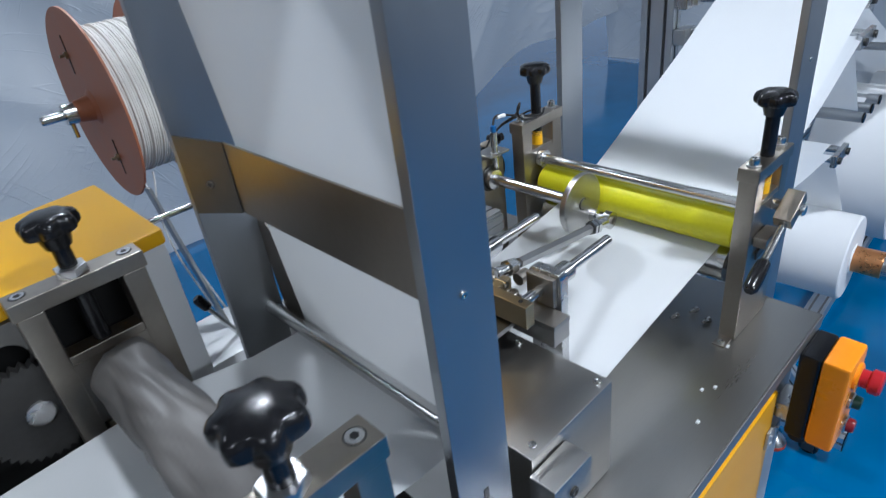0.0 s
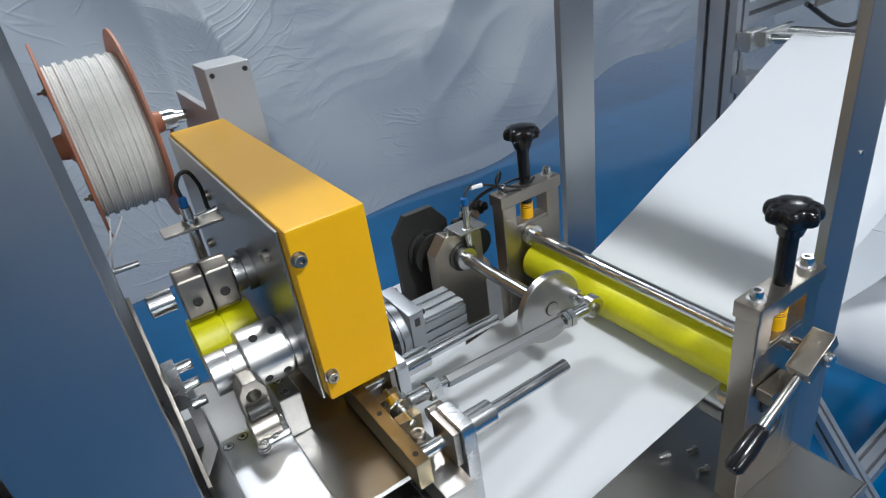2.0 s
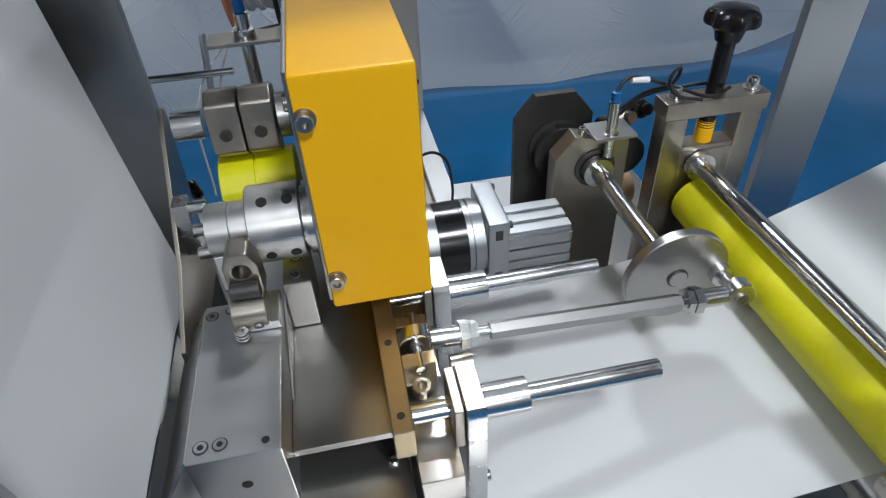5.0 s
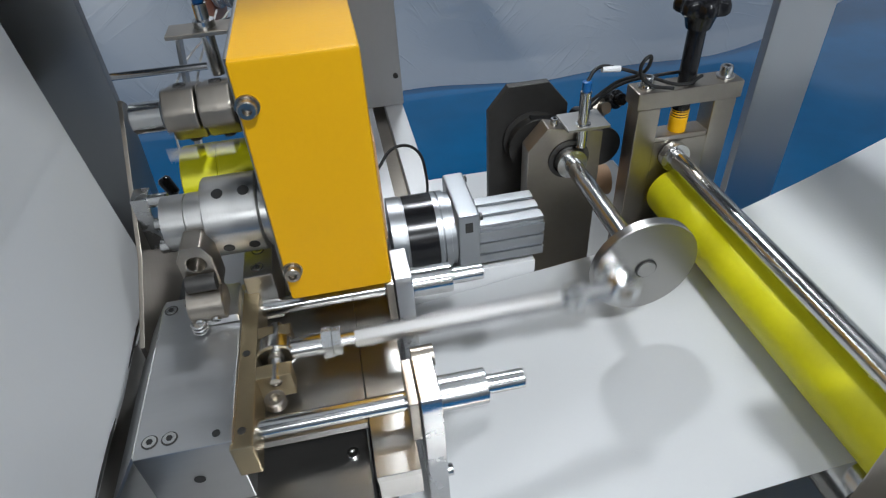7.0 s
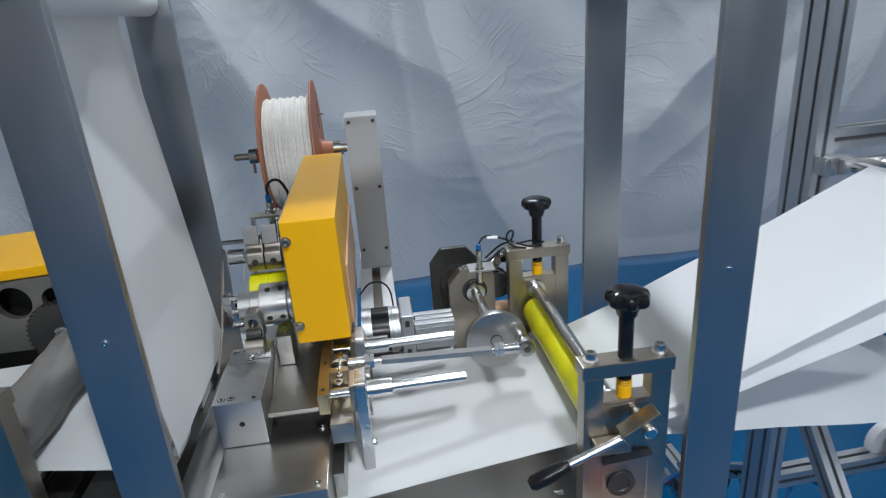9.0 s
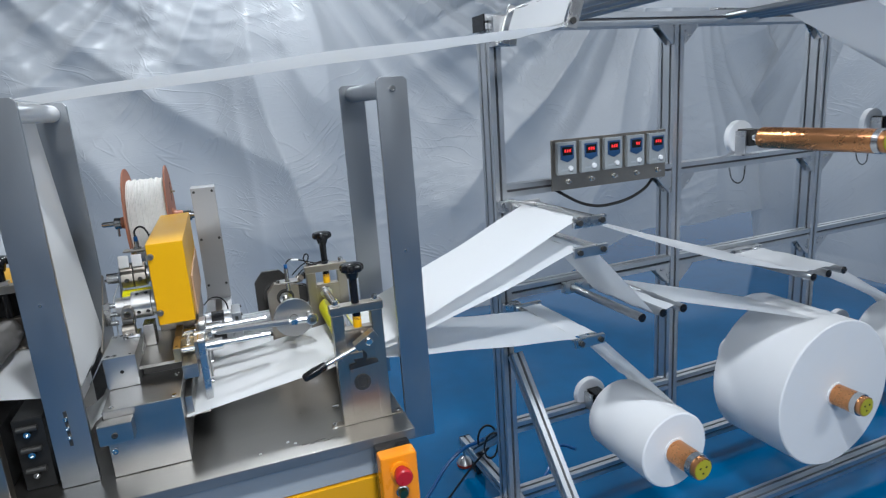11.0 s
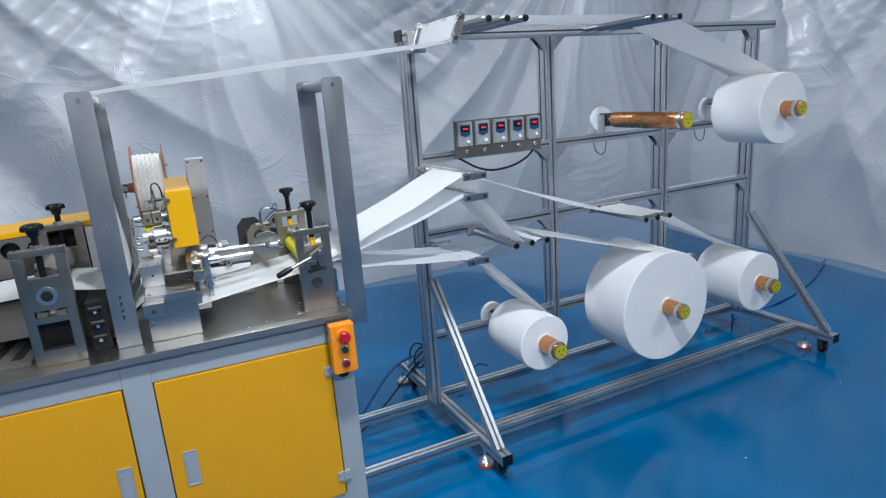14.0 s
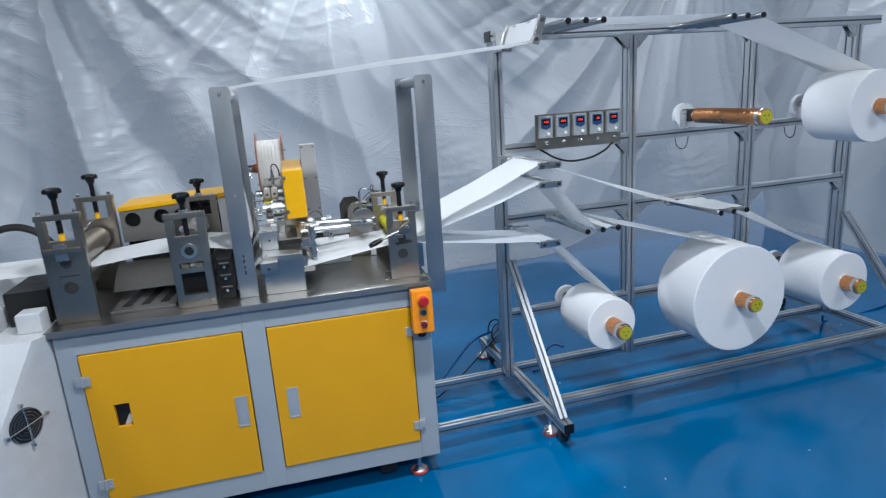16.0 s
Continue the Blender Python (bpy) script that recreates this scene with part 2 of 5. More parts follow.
def rod(p, q, r, seg=24, r2=None, bevel=0.0, bm=None):
    """A cylinder or cone from p to q."""
    bm = bm or bmesh.new()
    p, q = Vector(p), Vector(q)
    d = q - p
    m = Matrix.Translation((p + q) / 2) @ d.to_track_quat("Z", "Y").to_matrix().to_4x4()
    got = bmesh.ops.create_cone(bm, cap_ends=True, segments=seg, radius1=r, radius2=r if r2 is None else r2, depth=d.length, matrix=m)
    if bevel:
        ring = [e for e in {e for v in got["verts"] for e in v.link_edges} if any(len(f.verts) > 4 for f in e.link_faces)]
        bmesh.ops.bevel(bm, geom=ring, offset=bevel, segments=2, profile=0.5, affect="EDGES")
    return bm


def turned(p, axis, outline, seg=32, bm=None):
    """A turned body: outline of (distance along the axis, radius) from p."""
    bm = bm or bmesh.new()
    m = Matrix.Translation(p) @ Vector(axis).to_track_quat("Z", "Y").to_matrix().to_4x4()
    rings = []
    for h, r in outline:
        rings.append([bm.verts.new(m @ Vector((max(r, 1e-4) * math.cos(2 * math.pi * i / seg), max(r, 1e-4) * math.sin(2 * math.pi * i / seg), h))) for i in range(seg)])
    for a, b in zip(rings, rings[1:]):
        for i in range(seg):
            bm.faces.new((a[i], a[(i + 1) % seg], b[(i + 1) % seg], b[i]))
    bm.faces.new(rings[0][::-1])
    bm.faces.new(rings[-1])
    return bm


def plate(points, axis, a, b, bevel=0.0, bm=None, holes=()):
    """A flat plate: an outline in the plane across axis ('x', 'y', 'z'), from a to b along it. holes: (u, v, r)."""
    bm = bm or bmesh.new()

    def at(u, v, w):
        return {"x": (w, u, v), "y": (u, w, v), "z": (u, v, w)}[axis]

    fresh = bmesh.new()
    loops = [[fresh.verts.new(at(u, v, a)) for u, v in points]]
    for hu, hv_, hr in holes:
        loops.append([fresh.verts.new(at(hu + hr * math.cos(2 * math.pi * i / 24), hv_ + hr * math.sin(2 * math.pi * i / 24), a)) for i in range(24)])
    edges = [fresh.edges.new((lp[i], lp[(i + 1) % len(lp)])) for lp in loops for i in range(len(lp))]
    bmesh.ops.triangle_fill(fresh, edges=edges, use_beauty=True)
    got = bmesh.ops.extrude_face_region(fresh, geom=fresh.faces[:])
    move = Vector(at(0, 0, b - a))
    bmesh.ops.translate(fresh, verts=[g for g in got["geom"] if isinstance(g, bmesh.types.BMVert)], vec=move)
    bmesh.ops.recalc_face_normals(fresh, faces=fresh.faces[:])
    bmesh.ops.dissolve_limit(fresh, angle_limit=0.01, verts=fresh.verts[:], edges=fresh.edges[:])
    if bevel:
        rim = [e for e in fresh.edges if len(e.link_faces) == 2 and e.calc_face_angle(0) > 0.6]
        bmesh.ops.bevel(fresh, geom=rim, offset=bevel, segments=2, profile=0.5, affect="EDGES")
    me = bpy.data.meshes.new("tmp")
    fresh.to_mesh(me)
    fresh.free()
    bm.from_mesh(me)
    bpy.data.meshes.remove(me)
    return bm


def frame_plate(x0, x1, z0, z1, y0, y1, cut, bevel=0.002, more=()):
    """A plate across y with a rectangular opening cut = (x0, x1, z0, z1) and more openings (z0, z1) below it."""
    bm = bmesh.new()
    cx0, cx1, cz0, cz1 = cut
    box(x0, cx0, y0, y1, z0, z1, bevel, bm)
    box(cx1, x1, y0, y1, z0, z1, bevel, bm)
    low = z0 + 0.0004
    for ma, mb in tuple(more) + ((cz0, cz0),):
        box(cx0 - 0.001, cx1 + 0.001, y0 + 0.0006, y1 - 0.0006, low, ma, 0, bm)
        low = mb
    if cz1 < z1:
        box(cx0 - 0.001, cx1 + 0.001, y0 + 0.0006, y1 - 0.0006, cz1, z1 - 0.0004, 0, bm)
    return bm


def screw(x, y, z, axis=(0, 0, 1), r=0.007, h=0.007):
    """A socket-head cap screw with its recess."""
    return turned((x, y, z), axis, [(0, r), (h * 0.85, r), (h, r * 0.88), (h, r * 0.5), (h * 0.45, r * 0.48), (h * 0.45, 0.0002)], 14)


def flush_bolt(parent, x, y, z, axis=(0, 0, 1), r=0.0055):
    """A countersunk socket screw: dark gap, bright head, dark socket."""
    a = Vector(axis).normalized()
    c = Vector((x, y, z))
    rim = part("screw_seat", turned(c, a, [(0, r), (0.0004, r)], 20), DARK, parent)
    part("screw_head", turned(c + a * 0.0004, a, [(0, r * 0.84), (0.0005, r * 0.82)], 20), CHROME, rim)
    part("screw_socket", turned(c + a * 0.0009, a, [(0, r * 0.42), (0.0003, r * 0.42)], 6), MATBLACK, rim)


def tube(points, r, name="cable", seg=10):
    """A curve turned into a mesh: a bent cable or bar."""
    cu = bpy.data.curves.new(name, "CURVE")
    cu.dimensions, cu.bevel_depth, cu.bevel_resolution, cu.use_fill_caps, cu.resolution_u = "3D", r, 3, True, 8
    sp = cu.splines.new("BEZIER")
    sp.bezier_points.add(len(points) - 1)
    for bp, co in zip(sp.bezier_points, points):
        bp.co = co
        bp.handle_left_type = bp.handle_right_type = "AUTO"
    ob = bpy.data.objects.new(name, cu)
    scene.collection.objects.link(ob)
    me = ob.to_mesh()
    bm = bmesh.new()
    bm.from_mesh(me)
    ob.to_mesh_clear()
    bpy.data.objects.remove(ob)
    bpy.data.curves.remove(cu)
    return bm


def sheet(rows, thick=0.0):
    """A surface through rows of points, each row a list of places; thick gives it depth."""
    bm = bmesh.new()
    grid = [[bm.verts.new(p) for p in row] for row in rows]
    for a, b in zip(grid, grid[1:]):
        for i in range(len(a) - 1):
            bm.faces.new((a[i], a[i + 1], b[i + 1], b[i]))
    if thick:
        bmesh.ops.recalc_face_normals(bm, faces=bm.faces[:])
        bmesh.ops.solidify(bm, geom=bm.faces[:], thickness=thick)
    return bm


def knob_bm(x, y, z, r):
    """A black star grip with six rounded lobes; z is its underside."""
    bm = bmesh.new()
    rings = []
    for h, k in ((0, 0.60), (0.0015, 0.90), (0.004, 0.985), (0.009, 1.0), (0.0135, 0.97), (0.0170, 0.90), (0.0192, 0.76), (0.0208, 0.56), (0.0217, 0.32), (0.0220, 0.08)):
        ring = []
        for i in range(84):
            a = 2 * math.pi * i / 84
            lobe = 1.0 - 0.17 * min(1.0, k / 0.95) ** 4 * (0.5 - 0.5 * math.cos(7 * a)) ** 1.3
            ring.append(bm.verts.new((x + r * k * lobe * math.cos(a), y + r * k * lobe * math.sin(a), z + h * r / 0.03)))
        rings.append(ring)
    for a, b in zip(rings, rings[1:]):
        for i in range(84):
            bm.faces.new((a[i], a[(i + 1) % 84], b[(i + 1) % 84], b[i]))
    bm.faces.new(rings[0][::-1])
    bm.faces.new(rings[-1])
    rod((x, y, z - 0.016 * r / 0.03), (x, y, z + 0.003), r * 0.44, 24, r * 0.62, bm=bm)
    return bm


# ---- the room ----
RX0, RX1, RY0, RY1, RH = -4.2, 4.95, -4.2, 3.06, 3.4


# places along the wall where the film is gathered and tied
TIES = (0.9, 2.85, 4.8, 8.1, 10.9, 13.6)


def build_room():
    solid("floor", box(RX0 - 0.3, RX1 + 4.0, RY0 - 0.3, RY1 + 5.0, -0.1, 0.0), FLOOR, "glossy blue epoxy floor with faint scuffs", "floor", kind="structure")
    solid("ceiling", box(RX0 - 0.3, RX1 + 0.3, RY0 - 0.3, RY1 + 0.3, RH, RH + 0.1), CEIL, "unseen dark grey ceiling added to close the room", "ceiling", kind="structure")
    sides = (("wall_north", (RX0, RY1), (RX1, RY1), (0, -1)), ("wall_east", (RX1, RY1), (RX1, RY0), (-1, 0)),
             ("wall_south", (RX1, RY0), (RX0, RY0), (0, 1)), ("wall_west", (RX0, RY0), (RX0, RY1), (1, 0)))
    for name, a, b, inward in sides:
        near = name in ("wall_north", "wall_east")
        nu, nv = (560, 230) if near else (40, 12)
        length = math.hypot(b[0] - a[0], b[1] - a[1])
        rows = []
        for j in range(nv + 1):
            v = j / nv
            row = []
            for i in range(nu + 1):
                u = i / nu
                s = u * length
                # the hem hangs on the floor, and is lifted towards the far corner
                k = max(0.0, min(1.0, (s - 6.4) / 1.5)) if name == "wall_north" else 0.0
                low = 0.012 + 0.41 * k * k * (3 - 2 * k) + (0.02 * math.sin(s * 2.3) ** 2 if near else 0.0)
                z = low + v * (RH - 0.008 - low)
                # folds fan out and flare down from the points where the film is tied up
                near_tie, fold = 0.0, 0.0
                for k, tie in enumerate(TIES):
                    ds, drop = s - tie, max(0.0, 3.25 - z)
                    w = math.exp(-(ds / 1.25) ** 2) + 1e-5
                    c = ds / (0.35 + drop ** 1.5) + 0.02 * noise.noise((s * 1.3, z * 1.3, 8.0 + k))
                    f1 = 0.6 - 2.1 * abs(noise.noise((c * 3.6 + 17.3 * k, 0.35 * z, 4.0)))
                    f2 = 0.5 - 1.8 * abs(noise.noise((c * 7.5 + 5.1 * k, 0.5 * z, 14.0)))
                    near_tie += w
                    fold += w * (f1 + 0.38 * f2) * (0.2 + drop) ** 0.7
                fold /= near_tie
                hang = max(0.0, min(1.0, (z - 0.15) / 0.7))
                off = 0.07 + 0.035 * noise.noise((s * 0.9, z * 0.6, 3.0)) + (0.20 + 0.80 * hang) * 0.150 * fold
                patch = max(0.0, min(1.0, 3.0 * noise.noise((s * 0.8, z * 0.8, 21.0)) + 0.3 * (z - 1.7) + 1.3 * math.exp(-((s - 3.95) / 0.75) ** 2 - ((z - 2.05) / 0.6) ** 2)))
                c1 = 1 - abs(noise.noise((s * 3.0 + z, z * 11.0 - s * 2.0, 2.0))) * 2.4
                c2 = 1 - abs(noise.noise((s * 7.0 - 3.0 * z, z * 15.0 + s * 5.0, 6.0))) * 2.4
                off += (0.06 + 0.94 * patch) * (0.0075 * max(0, c1) ** 1.5 + 0.0034 * max(0, c2) ** 1.5)
                x, y = a[0] + (b[0] - a[0]) * u, a[1] + (b[1] - a[1]) * u
                row.append((x + inward[0] * off, y + inward[1] * off, z))
            rows.append(row)
        solid(name, sheet(rows), FILM if near else WALL, "wrinkled white plastic film hung as a wall" if near else "unseen dark grey wall added to close the room", "curtain" if near else "wall", kind="structure", sharp=80)


build_room()

# ---- the machine's cabinet ----
TOP = 0.865


def build_cabinet():
    cab = thing("machine_cabinet", "grey enamelled machine cabinet with two yellow doors", "cabinet", pose(-0.04, 0.42, 0))
    x0, x1, y0, y1, z0, z1 = -0.70, 0.618, 0.052, 0.79, 0.10, 0.8445
    bm = box(x0, x1, y0 + 0.02, y1, z0, z1 - 0.0, 0.004)
    frames = []
    # front frame round the two doors
    dz0, dz1 = 0.178, 0.764
    for a, b in ((x0, -0.6375), (-0.0865, -0.0045), (0.5425, x1)):
        frames.append(("stile", box(a, b, y0, y0 + 0.0198, z0, z1, 0.003)))
    for a, b in ((-0.6375, -0.0865), (-0.0045, 0.5425)):
        frames.append(("bottom_rail", box(a, b, y0 + 0.0008, y0 + 0.0198, z0, dz0)))
        frames.append(("top_rail", box(a, b, y0 + 0.0008, y0 + 0.0198, dz1, z1)))
    part("body", bm, GREY, cab)
    for nm, fb in frames:
        part(nm, fb, GREY, cab)
    # a black sheet behind each door puts the gap's shade into colour
    for a, b in ((-0.6373, -0.0867), (-0.0043, 0.5423)):
        part("door_gap_shade", box(a, b, y0 + 0.0125, y0 + 0.0192, dz0 + 0.0002, dz1 - 0.0002), MATBLACK, cab, "black backing for the shade in the gap round the door")
    for k, (a, b, hx, gx) in enumerate(((-0.634, -0.090, -0.128, -0.634), (-0.001, 0.539, 0.060, 0.539))):
        bm = box(a, b, y0 - 0.006, y0 + 0.012, dz0 + 0.004, dz1 - 0.004, 0.003) if k else frame_plate(a, b, dz0 + 0.004, dz1 - 0.004, y0 - 0.006, y0 + 0.012, (-0.555, -0.505, 0.470, 0.560), 0.002)
        door = part("door", bm, DOOR, cab, "yellow enamelled door")
        if not k:
            part("vent_part", plate([(-0.535, 0.471), (-0.515, 0.471), (-0.506, 0.492), (-0.512, 0.515), (-0.519, 0.505)], "y", y0 + 0.0095, y0 + 0.0122, 0.0006), PALE, door, "pale bracket behind the opening")
        # recessed pull with a raised rim
        hz = 0.45
        rim = bmesh.new()
        hw, hh, yy = 0.021, 0.062, y0 - 0.009
        for bx in ((hx - hw, hx - hw + 0.005, hz - hh, hz + hh), (hx + hw - 0.005, hx + hw, hz - hh, hz + hh), (hx - hw + 0.005, hx + hw - 0.005, hz - hh, hz - hh + 0.005), (hx - hw + 0.005, hx + hw - 0.005, hz + hh - 0.005, hz + hh)):
            box(bx[0], bx[1], yy, yy + 0.0035, bx[2], bx[3], 0.0008, rim)
        box(hx - hw + 0.004, hx + hw - 0.004, yy + 0.0022, yy + 0.003, hz - hh + 0.004, hz + hh - 0.004, 0, rim)
        box(hx - hw + 0.006, hx - hw + 0.011, yy - 0.001, yy + 0.0024, hz - hh + 0.02, hz + hh - 0.02, 0.0008, rim)
        part("handle", rim, HINGE, door, "bright recessed pull handle")
        for hz2 in (0.255, 0.665):
            hb = box(gx - 0.024, gx - 0.003, y0 - 0.012, y0 - 0.0065, hz2 - 0.019, hz2 + 0.019, 0.0015)
            box(gx + 0.003, gx + 0.024, y0 - 0.012, y0 - 0.0005 if k else y0 - 0.0065, hz2 - 0.019, hz2 + 0.019, 0.0015, hb)
            rod((gx, y0 - 0.012, hz2 - 0.019), (gx, y0 - 0.012, hz2 + 0.019), 0.004, 12, bm=hb)
            for sx in (-0.014, 0.014):
                for sz in (-0.009, 0.009):
                    rod((gx + sx, y0 - 0.012, hz2 + sz), (gx + sx, y0 - 0.0145, hz2 + sz), 0.0034, 10, bm=hb)
            part("hinge", hb, HINGE, door, "zinc butt hinge")
    for fx in (-0.60, 0.535):
        for fy in (0.11, 0.70):
            foot = part("levelling_foot", turned((fx, fy, 0.0), (0, 0, 1), [(0, 0.034), (0.006, 0.036), (0.010, 0.034), (0.026, 0.018), (0.030, 0.010), (0.10, 0.009)], 24), ZINC, cab, "zinc levelling foot")
            part("rubber_ring", turned((fx, fy, 0.002), (0, 0, 1), [(0, 0.037), (0.006, 0.039), (0.011, 0.037)], 24), PAD, foot, "orange rubber foot ring")
    for fx in (0.40,):
        part("caster_block", box(fx - 0.03, fx + 0.04, 0.10, 0.17, 0.03, 0.0995, 0.004), MATBLACK, cab)
    top = thing("worktop", "brushed stainless worktop of the machine", "worktop", pose(-0.04, 0.42, 0.8455))
    part("sheet", box(-0.713, 0.630, 0.0305, 0.82, 0.8455, TOP, 0.001), TABLE, top)
    part("front_edge", box(-0.715, 0.632, 0.028, 0.0303, 0.842, TOP, 0.001), EDGE, top, "folded steel front edge")
    part("side_edge", box(0.6302, 0.632, 0.0305, 0.82, 0.842, TOP, 0.0006), EDGE, top)
    for px, py in ((0.36, 0.098), (0.375, 0.086), (0.47, 0.11), (0.30, 0.075)):
        solid("paper_scrap", box(px - 0.003, px + 0.003, py - 0.002, py + 0.002, TOP + 0.0002, TOP + 0.002), WEB, "tiny white fabric offcut on the steel worktop", "scrap", pose(px, py, TOP), "offcuts on the worktop")


def build_stop_box():
    """The orange push-button box on the cabinet's corner."""
    b = thing("push_button_box", "orange and black push-button box with emergency stop", "switch box", pose(0.578, 0.05, 0.69))
    part("bracket", box(0.545, 0.60, 0.028, 0.0515, 0.70, 0.73, 0.001), ZINC, b)
    part("base", box(0.533, 0.612, -0.004, 0.0275, 0.684, 0.852, 0.005), BLACK, b, "black base half")
    part("cover", box(0.532, 0.613, -0.043, -0.0035, 0.683, 0.853, 0.006), ORANGE, b, "orange cover half")
    for z, r, mat, lab, h in ((0.818, 0.019, RED, "red mushroom stop button", 0.030), (0.769, 0.012, GREEN, "dark green button", 0.012), (0.720, 0.013, DEEPRED, "dark red button", 0.012)):
        ring = part("button_ring", turned((0.573, -0.043, z), (0, -1, 0), [(0, r * 1.15), (0.004, r * 1.15), (0.006, r * 0.95)], 24), ZINC if h < 0.02 else ORANGE, b)
        part("button", turned((0.573, -0.0475, z), (0, -1, 0), [(0, r * 0.75), (h * 0.4, r * 0.75), (h * 0.5, r), (h * 0.9, r), (h, r * 0.85)] if h > 0.02 else [(0, r * 0.9), (h * 0.7, r * 0.9), (h, r * 0.75)], 24), mat, ring, lab)
    part("conduit_knob", turned((0.573, 0.012, 0.684), (0, 0, -1), [(0, 0.014), (0.012, 0.017), (0.03, 0.017), (0.036, 0.008)], 16), MATBLACK, b)


# ---- uprights with the top rollers ----
def build_upright(x0, name, label, low):
    """Two aluminium posts, front and back, with a roller between their heads."""
    m = pose(x0 + 0.034, 0.33, low)
    t = thing(name, label, "upright", m, "uprights of the machine")
    w = 0.068
    for y in (0.126, 0.532):
        bm = plate([(x0, low), (x0 + w, low), (x0 + w, 1.622), (x0 + w - 0.008, 1.63), (x0 + 0.008, 1.63), (x0, 1.622)], "y", y, y + 0.012, 0.001)
        post = part("post", bm, ALU, t)
        out = -1 if y < 0.3 else 1
        ys = y if out < 0 else y + 0.012
        part("bolt", screw(x0 + w / 2, ys, 1.605, (0, out, 0), 0.0065, 0.006), CHROME, post)
        part("bolt", screw(x0 + w / 2, ys, 1.249, (0, out, 0), 0.0035, 0.002), CHROME, post)
        if low > 0.85:
            slot = box(x0 + 0.030, x0 + 0.036, ys - 0.0012, ys + 0.0012, 0.955, 1.03)
            part("slot", slot, DARK, post, "dark slot with two screws")
            for sz in (0.975, 0.995, 1.015):
                part("bolt", screw(x0 + 0.033, ys + 0.001 * out, sz, (0, out, 0), 0.0045, 0.006), CHROME, post)
    part("top_roller", turned((x0 + w / 2, 0.140, 1.605), (0, 1, 0), [(0, 0.018), (0.002, 0.020), (0.388, 0.020), (0.390, 0.018)], 28), WHITE if low > 0.85 else ALU, t, "pale roller across the heads")
    return t


def build_uprights():
    t = build_upright(-0.082, "upright_frame", "brushed aluminium upright pair standing on the worktop", 0.866)
    # the low chrome guide bar and the steel cross plate behind the web
    part("guide_bar", turned((-0.031, 0.138, 1.056), (0, 1, 0), [(0, 0.009), (0.394, 0.009)], 20), CHROME, t, "polished guide bar")
    part("cross_plate", box(-0.0545, -0.0515, 0.139, 0.468, 1.228, 1.312, 0.0008), NICKEL, t, "steel cross plate between the posts")
    part("cross_plate_flange", sheet([[(-0.053, 0.468, 1.228), (-0.053, 0.468, 1.312)], [(-0.080, 0.5305, 1.222), (-0.080, 0.5305, 1.318)]], 0.003), PLATE, t)
    part("thumb_screw", screw(-0.064, 0.500, 1.262, (-0.88, -0.48, 0), 0.005, 0.008), CHROME, t)
    build_upright(0.640, "upright_frame", "brushed aluminium upright pair at the end of the worktop", 0.78)


# ---- a roller stand: two side frames with screws and star knobs ----
def side_frame(t, x0, x1, y0, y1, top, knob_z, out, window, knob_r=0.0275, nut=True, gold=True, more=()):
    """One side frame standing on the worktop; out is -1 in front, +1 behind."""
    xc, yc = (x0 + x1) / 2, (y0 + y1) / 2
    wz0, wz1 = window
    f_ = part("side_frame", frame_plate(x0, x1, TOP + 0.0005, top - 0.020, y0, y1, (x0 + 0.026, x1 - 0.026, wz0, top - 0.020), 0.002, more), NICKEL, t)
    part("crossbar", box(x0 - 0.003, x1 + 0.003, y0 - 0.002, y1 + 0.002, top - 0.0198, top, 0.002), NICKEL, f_)
    for bx in (x0 + 0.012, x1 - 0.012):
        if nut:
            flush_bolt(f_, bx, yc, top + 0.0001, (0, 0, 1), 0.0085)
        else:
            part("bolt", screw(bx, yc, top + 0.002, (0, 0, 1), 0.0068, 0.010), CHROME, f_)
            part("washer", turned((bx, yc, top), (0, 0, 1), [(0, 0.0095), (0.002, 0.0095)], 20), ZINC, f_)
    block_top = wz0 + (wz1 - wz0) * 0.15
    part("sliding_block", box(x0 + 0.0255, x1 - 0.0255, y0 + 0.001, y1 - 0.001, wz0 - 0.0005, block_top, 0.0015), NICKEL, f_)
    part("spindle", rod((xc, yc, block_top + 0.001), (xc, yc, knob_z), 0.0092, 16), BLACK, f_, "black threaded spindle")
    if gold:
        part("spindle_nut", turned((xc, yc, block_top), (0, 0, 1), [(0, 0.0098), (0.015, 0.0098)] + [(0.015 + 0.0015 * k, 0.0098 if k % 2 else 0.0088) for k in range(1, 8)], 20), YELLOW, f_, "amber grooved collar")
    if nut:
        part("collar", rod((xc, yc, top), (xc, yc, top + 0.010), 0.017, 6, bevel=0.0012), ZINC, f_, "zinc lock nut")
    part("star_knob", knob_bm(xc, yc, knob_z, knob_r), BLACK, f_, "black plastic star knob")
    return f_


